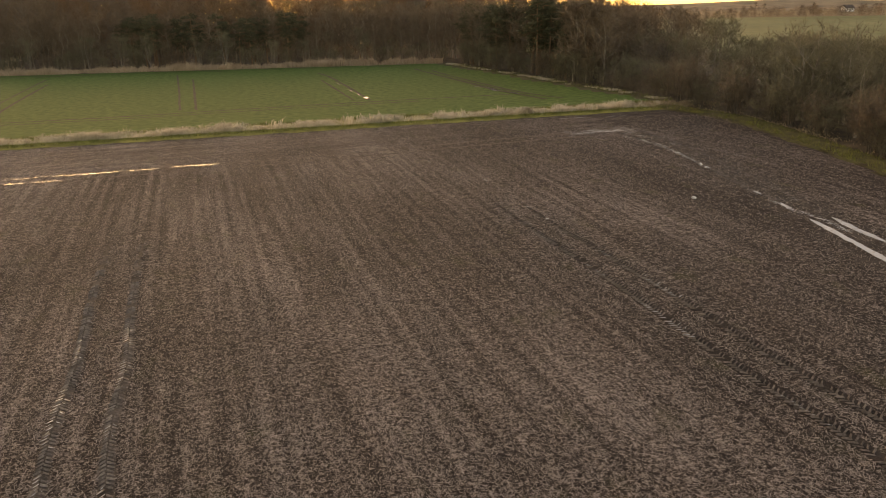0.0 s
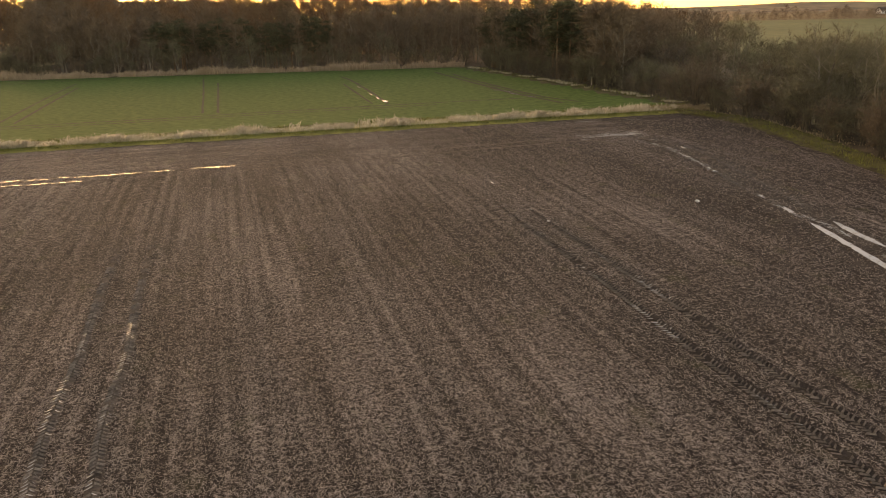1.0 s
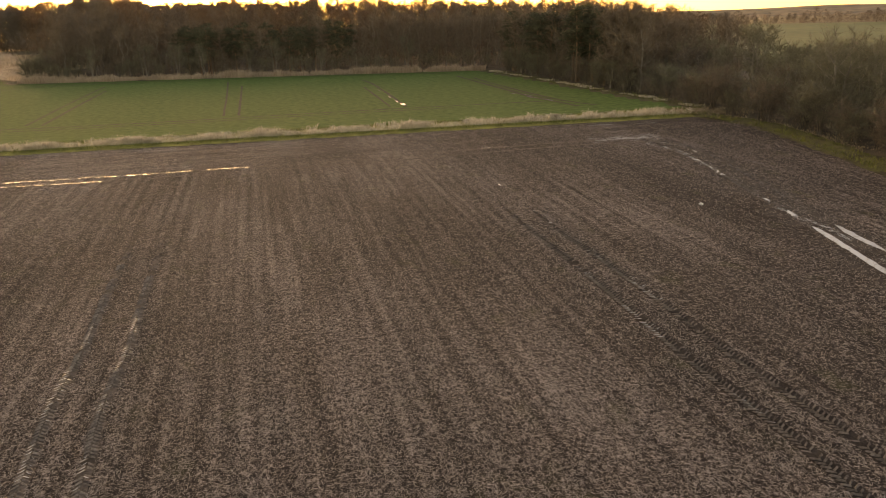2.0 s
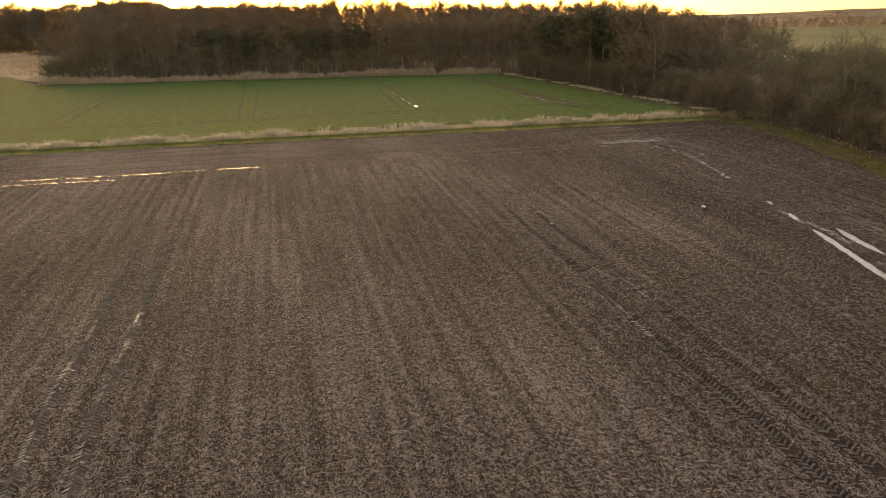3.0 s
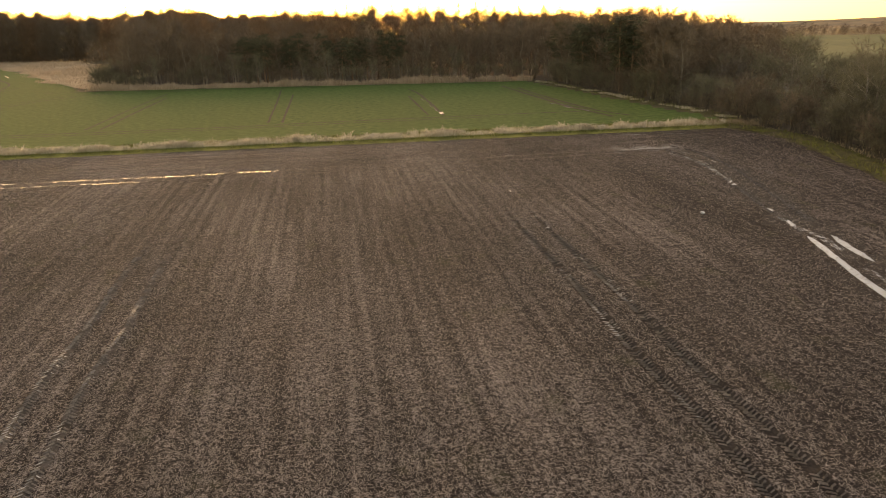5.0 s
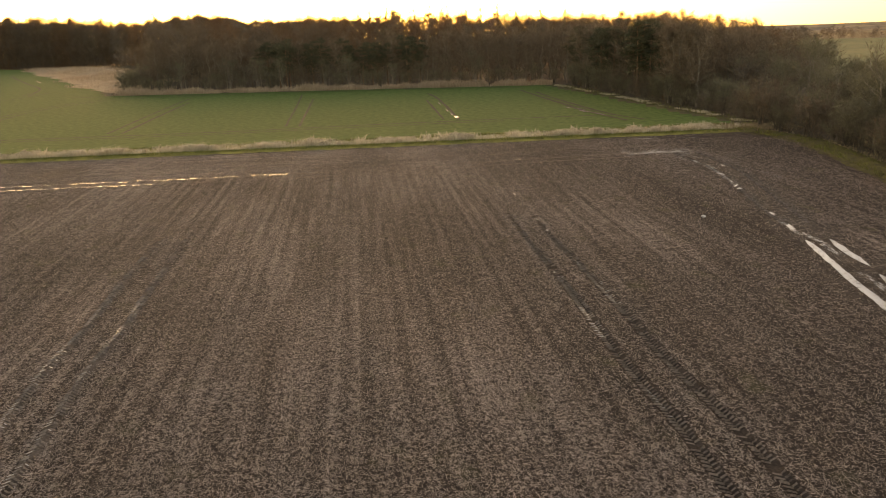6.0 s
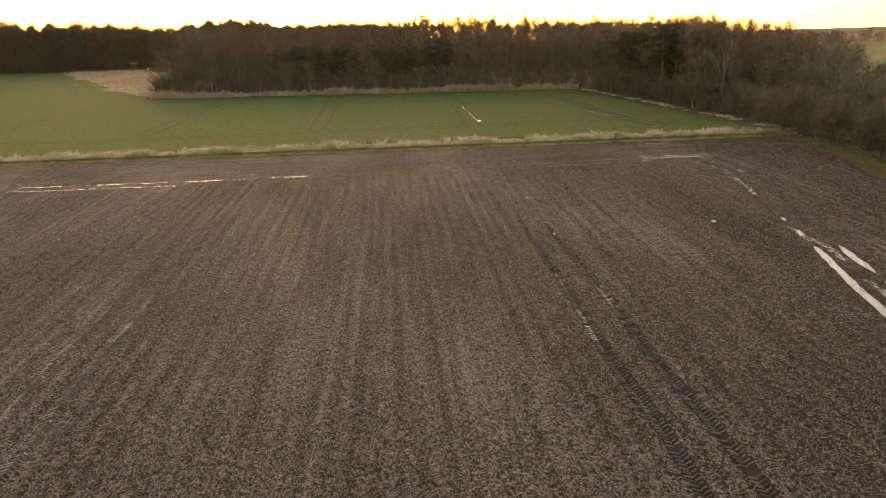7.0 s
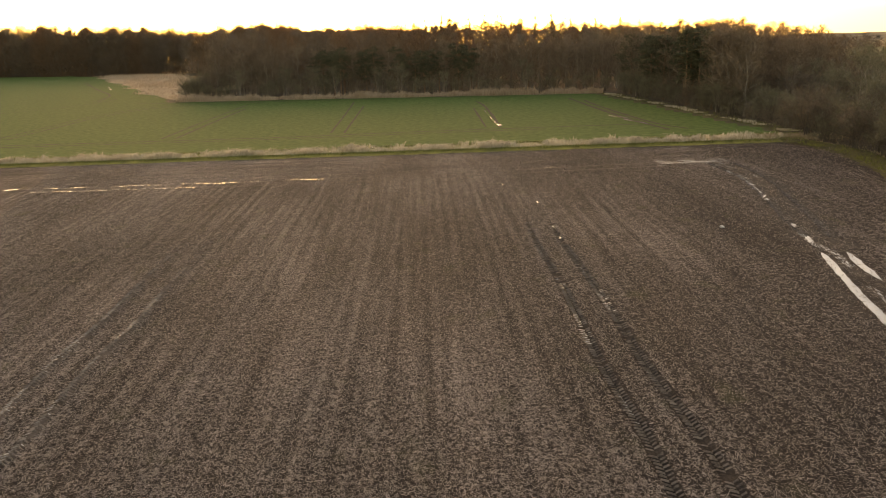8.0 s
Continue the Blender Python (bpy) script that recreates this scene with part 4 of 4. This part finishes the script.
# the bushy belt beside the stubble field
for i in range(26):
    y = 92 - 50 * (i + r.random()) / 26
    put(shrub, east_x(min(y, 86.9)) + 2.9 + r.uniform(-0.6, 2.2), y, 0.95, 0.35)
for x, y in sampled([(30.0, 96.0), (36.0, 84.0), (39.0, 66.0), (40.0, 45.0), (58.0, 52.0), (56.0, 85.0), (52.0, 112.0), (36.0, 104.0)], 85, r):
    if r.random() < (0.9 if math.atan2(x, y) < radians(20) else 0.45):
        put(alder, x, y, 0.93 * crown_top(x, y) / 8.0, 0.14)
    else:
        put(shrub, x, y, min(1.35, 0.93 * crown_top(x, y) / 4.2), 0.2)
for x, y, s in ((35.5, 77.0, 1.1), (38.0, 74.0, 1.0), (36.0, 67.5, 0.85), (42.0, 81.0, 1.05), (33.5, 86.0, 0.8), (38.0, 60.0, 0.9)):
    put(open_tree, x, y, s, 0.04)
for k in tall + birch + alder + shrub + open_tree + pines + spruces:
    k.settle()

# the woods behind and the far belts, joined
def light_tree(seed, height, spread, low, twigs, width):
    """A bare tree for the distance: crossed trunk faces and a haze of twigs, as triangles."""
    r = random.Random(seed)
    T = []
    w = 0.011 * height
    for sx, sy in ((w, 0), (0, w)):
        T += [(-sx, -sy, -0.5), (sx, sy, -0.5), (0, 0, height * 0.95)]
    for _ in range(twigs):
        t = low + (1 - low) * r.random() ** 0.8
        q = r.uniform(0, 2 * math.pi)
        env = spread * math.sin(math.pi * min(0.97, (t - low) / (1 - low) * 0.78 + 0.2)) ** 0.6
        rad = env * math.sqrt(r.random()) * r.uniform(0.7, 1.05)
        p = Vector((math.cos(q) * rad, math.sin(q) * rad, height * t))
        d = (Vector((math.cos(q), math.sin(q), 0)) * 0.7 + Vector((r.gauss(0, 0.45), r.gauss(0, 0.45), r.gauss(0.75, 0.4)))).normalized()
        ln = r.uniform(0.08, 0.17) * height
        s = d.cross(Vector((r.gauss(0, 1), r.gauss(0, 1), r.gauss(0, 1)))).normalized() * width * r.uniform(0.5, 1.3) * 0.5
        a = p - d * ln * 0.5
        T += [tuple(a - s), tuple(a + s), tuple(p + d * ln * 0.5)]
        d2 = (d + Vector((r.gauss(0, 0.6), r.gauss(0, 0.6), r.gauss(0.1, 0.4)))).normalized()
        T += [tuple(p - s * 0.7), tuple(p + s * 0.7), tuple(p + d2 * ln * 0.7)]
    return np.array(T)


def joined_wood(name, forms, places, materials, label, category):
    """Many distant trees in one object; places hold x, y, scale."""
    parts, index = [], []
    for x, y, s in places:
        k = r.randrange(len(forms))
        q = r.uniform(0, 2 * math.pi)
        c, sn = math.cos(q) * s, math.sin(q) * s
        f = forms[k]
        parts.append(np.stack([f[:, 0] * c - f[:, 1] * sn + x, f[:, 0] * sn + f[:, 1] * c + y, f[:, 2] * s * r.uniform(0.92, 1.08) + land_z(x, y)], 1))
        index += [r.randrange(len(materials))] * (len(f) // 3)
    me = soup(name, np.concatenate(parts), 3, materials[0])
    for m in materials[1:]:
        me.materials.append(m)
    me.polygons.foreach_set("material_index", np.array(index, dtype=np.int32))
    return tagged(new(name, me), label, category, kind="stuff")


TWIG_B = mat("grey_twig", (0.075, 0.060, 0.048), (0.19, 0.155, 0.12), 0.3, 0.85, 0.0, 3.0, 0.2, per_island=0.3, translucent=0.2)
TWIG_C = mat("russet_twig", (0.075, 0.044, 0.026), (0.20, 0.125, 0.075), 0.3, 0.85, 0.0, 3.0, 0.2, per_island=0.3, translucent=0.2)
forms = [light_tree(300 + k, 12.0, 3.6, 0.14, 340, 0.10) for k in range(5)]
back = []
for row in range(10):
    y = 169.0 + row * 10.0
    x = -104.0 - row * 1.0
    while x < 20 + row * 5.0:
        if inside(WOOD_NORTH, x, y):
            back.append((x + r.uniform(-1.5, 1.5), y + r.uniform(-3, 3), crown_top(x, y) / 12.5 * min(1.0, 0.86 + 0.05 * row) * r.uniform(0.84, 1.05)))
        x += r.uniform(3.3, 5.2)
back += [(x, y, 0.9 * crown_top(x, y) / 12 * r.uniform(0.85, 1.05)) for x, y in sampled([(24.0, 150.0), (42.0, 118.0), (49.0, 150.0), (52.0, 180.0), (20.0, 185.0)], 36, r)]
back += [(x, y, 0.92 * crown_top(x, y) / 12 * r.uniform(0.8, 1.0)) for x, y in sampled([(-95.0, 215.0), (0.0, 215.0), (12.0, 278.0), (-110.0, 278.0)], 150, r)]
joined_wood("far_wood", forms, back, (TWIG, TWIG_B, TWIG_C), "brown leafless trees of the deep wood", "woodland")
screen = []
for i in range(58):
    x, y = -12 + 44 * (i + r.random()) / 58, 214 + r.uniform(-8, 12)
    screen.append((x, y, 12.3 / 12 * r.uniform(0.88, 1.04)))
joined_wood("birch_screen", [light_tree(360 + k, 12.0, 2.3, 0.2, 330, 0.07) for k in range(3)], screen, (TWIG_C,), "rust-brown leafless birches on the skyline", "woodland")
low_forms = [light_tree(320 + k, 4.5, 2.5, 0.02, 180, 0.10) for k in range(3)]
under = [(x, y, r.uniform(0.7, 1.25)) for x, y in sampled([(-92.0, 157.0), (4.0, 156.0), (14.0, 138.0), (27.0, 106.0), (40.0, 118.0), (20.0, 175.0), (-96.0, 175.0)], 190, r)]
for (x0, y0), (x1, y1) in zip(CROP_EAST, CROP_EAST[1:]):
    for _ in range(34):
        t = r.random()
        under.append((x0 + (x1 - x0) * t + r.uniform(2.2, 5.5), y0 + (y1 - y0) * t + r.uniform(0, 2), r.uniform(0.3, 0.62)))
for _ in range(60):
    y = r.uniform(36, 90)
    under.append((east_x(min(y, 86.9)) + r.uniform(2.6, 6.5), y, r.uniform(0.2, 0.5)))
joined_wood("undergrowth", low_forms, under, (TWIG, TWIG_B, OLIVE_TWIG), "brown leafless undergrowth between the trunks", "undergrowth")
belt_forms = [light_tree(340 + k, 12.0, 4.0, 0.05, 440, 0.115) for k in range(4)]
belt = []
for row in range(7):
    for i in range(56):
        t = (i + r.random()) / 56
        x, y = -360 + 262 * t, 314 - 22 * t + row * 7 + r.uniform(-3, 4)
        belt.append((x, y, (crown_top(x, y) - 1.6) / 12.5 * r.uniform(0.82, 1.05)))
for i in range(100):
    t = (i + r.random()) / 100
    x, y = -128 + 30 * t + r.uniform(-9, 6), 300 - 105 * t + r.uniform(-6, 6)
    belt.append((x, y, crown_top(x, y) / 12.5 * r.uniform(0.8, 1.03)))
for i in range(46):
    x, y = -250 + 140 * (i + r.random()) / 46, 303 + r.uniform(-6, 6)
    belt.append((x, y, crown_top(x, y) / 12.5 * r.uniform(0.75, 0.98)))
joined_wood("far_belt", belt_forms, belt, (TWIG, TWIG_B, TWIG_C), "distant belts of leafless trees between fields", "woodland")
hedge_forms = [light_tree(350 + k, 12.0, 6.5, 0.02, 130, 0.36) for k in range(3)]
scrub = [(-360 + 262 * r.random(), 308 + r.uniform(-3, 34), r.uniform(0.9, 1.9)) for _ in range(190)]
scrub += [(-128 + 36 * r.random(), 195 + 105 * r.random(), r.uniform(1.4, 2.3)) for _ in range(70)]
joined_wood("far_scrub", low_forms, scrub, (TWIG, TWIG_B), "distant low leafless scrub", "undergrowth")
hedge = []
for i in range(230):
    t = (i + r.random()) / 230
    hedge.append((60 + 180 * t, 326 - 66 * t + r.uniform(-3, 6), (0.24 + 0.30 * max(0.0, wobble(t * 40, 0, 1.0, 3))) * r.uniform(0.7, 1.2)))
for i in range(160):
    t = (i + r.random()) / 160
    hedge.append((58 + 184 * t, 325 - 66 * t + r.uniform(-1, 3), r.uniform(0.12, 0.2)))
for row in range(4):
    for i in range(44):
        t = (i + r.random()) / 44
        d = 470 + 130 * row + r.uniform(-25, 25)
        q = radians(6 + 38 * t)
        hedge.append((d * math.sin(q), d * math.cos(q), (0.28 + 0.32 * max(0.0, wobble(t * 30, row, 1.0, 6))) * r.uniform(0.8, 1.2)))
joined_wood("far_hedge", hedge_forms, hedge, (TWIG_B, BUSH_BARK), "distant low hedge along the pasture", "hedge")

# ---------------------------------------------------------------- distance
V, F = [], []
n = 90
for i in range(n):
    q = radians(-8 + 70 * i / (n - 1))
    d = 1350
    z = land_z(0, d) + 12 + 4 * wobble(i, 0, 0.09, 3) + 1.8 * max(0, wobble(i, 0, 0.9, 5))
    for dd, zz in ((-260, land_z(0, d) - 8), (0, z), (250, land_z(0, d) - 20)):
        V.append((math.sin(q) * (d + dd), math.cos(q) * (d + dd), zz))
    if i:
        s = 3 * (i - 1)
        F += [(s, s + 1, s + 4, s + 3), (s + 1, s + 2, s + 5, s + 4)]
tagged(new("backdrop", mesh_of("backdrop", V, F, HILL, True)), "low hazy farmland ridge on the horizon", "hill", kind="structure")


def farm_building(x, y, w, d, h, turn_deg):
    root = tagged(new("farm_building"), "small white farm building with a dark pitched roof", "building")
    root.matrix_basis = pose(x, y, land_z(x, y), 0, 0, turn_deg)
    a, b = w / 2, d / 2
    V = [(-a, -b, -0.5), (a, -b, -0.5), (a, b, -0.5), (-a, b, -0.5), (-a, -b, h), (a, -b, h), (a, b, h), (-a, b, h), (-a, 0, h + d * 0.4), (a, 0, h + d * 0.4)]
    wall = part("wall", mesh_of("wall", V, [(0, 1, 5, 4), (1, 2, 6, 9, 5), (2, 3, 7, 6), (3, 0, 4, 8, 7)], WALLPAINT), root)
    for nm, x0, x1, z0, z1 in (("door", -0.4, 0.5, -0.4, 0.75 * h), ("window", -0.75 * a, -0.4 * a, 0.4 * h, 0.75 * h), ("window", 0.4 * a, 0.75 * a, 0.4 * h, 0.75 * h)):
        box = [(x_, y_, z_) for y_ in (-b - 0.05, -b + 0.1) for x_, z_ in ((x0, z0), (x1, z0), (x1, z1), (x0, z1))]
        part(nm, mesh_of(nm, box, [(0, 1, 2, 3), (0, 4, 5, 1), (1, 5, 6, 2), (2, 6, 7, 3), (3, 7, 4, 0)], ROOFING), wall)
    V = [(-a - .3, -b - .4, h - 0.2), (a + .3, -b - .4, h - 0.2), (a + .3, 0, h + d * 0.4 + 0.1), (-a - .3, 0, h + d * 0.4 + 0.1), (a + .3, b + .4, h - 0.2), (-a - .3, b + .4, h - 0.2)]
    V += [(x_, y_, z_ + 0.25) for x_, y_, z_ in V]
    part("roof", mesh_of("roof", V, [(0, 1, 2, 3), (3, 2, 4, 5), (6, 7, 8, 9), (9, 8, 10, 11), (0, 1, 7, 6), (4, 5, 11, 10)], ROOFING), root)


farm_building(262.0, 520.0, 7.0, 4.0, 2.2, 20)

bm = bmesh.new()
bmesh.ops.create_uvsphere(bm, u_segments=24, v_segments=16, radius=40)
me = bpy.data.meshes.new("setting_sun")
bm.to_mesh(me)
bm.free()
me.materials.append(SUNFACE)
disc = tagged(new("setting_sun", me), "low orange sun behind the tree tops", "sun", kind="structure")
e = radians(0.85)
disc.location = (math.sin(a_sun := radians(SUN_AZ)) * 4500, math.cos(a_sun) * 4500, 4500 * math.tan(e) + 13)
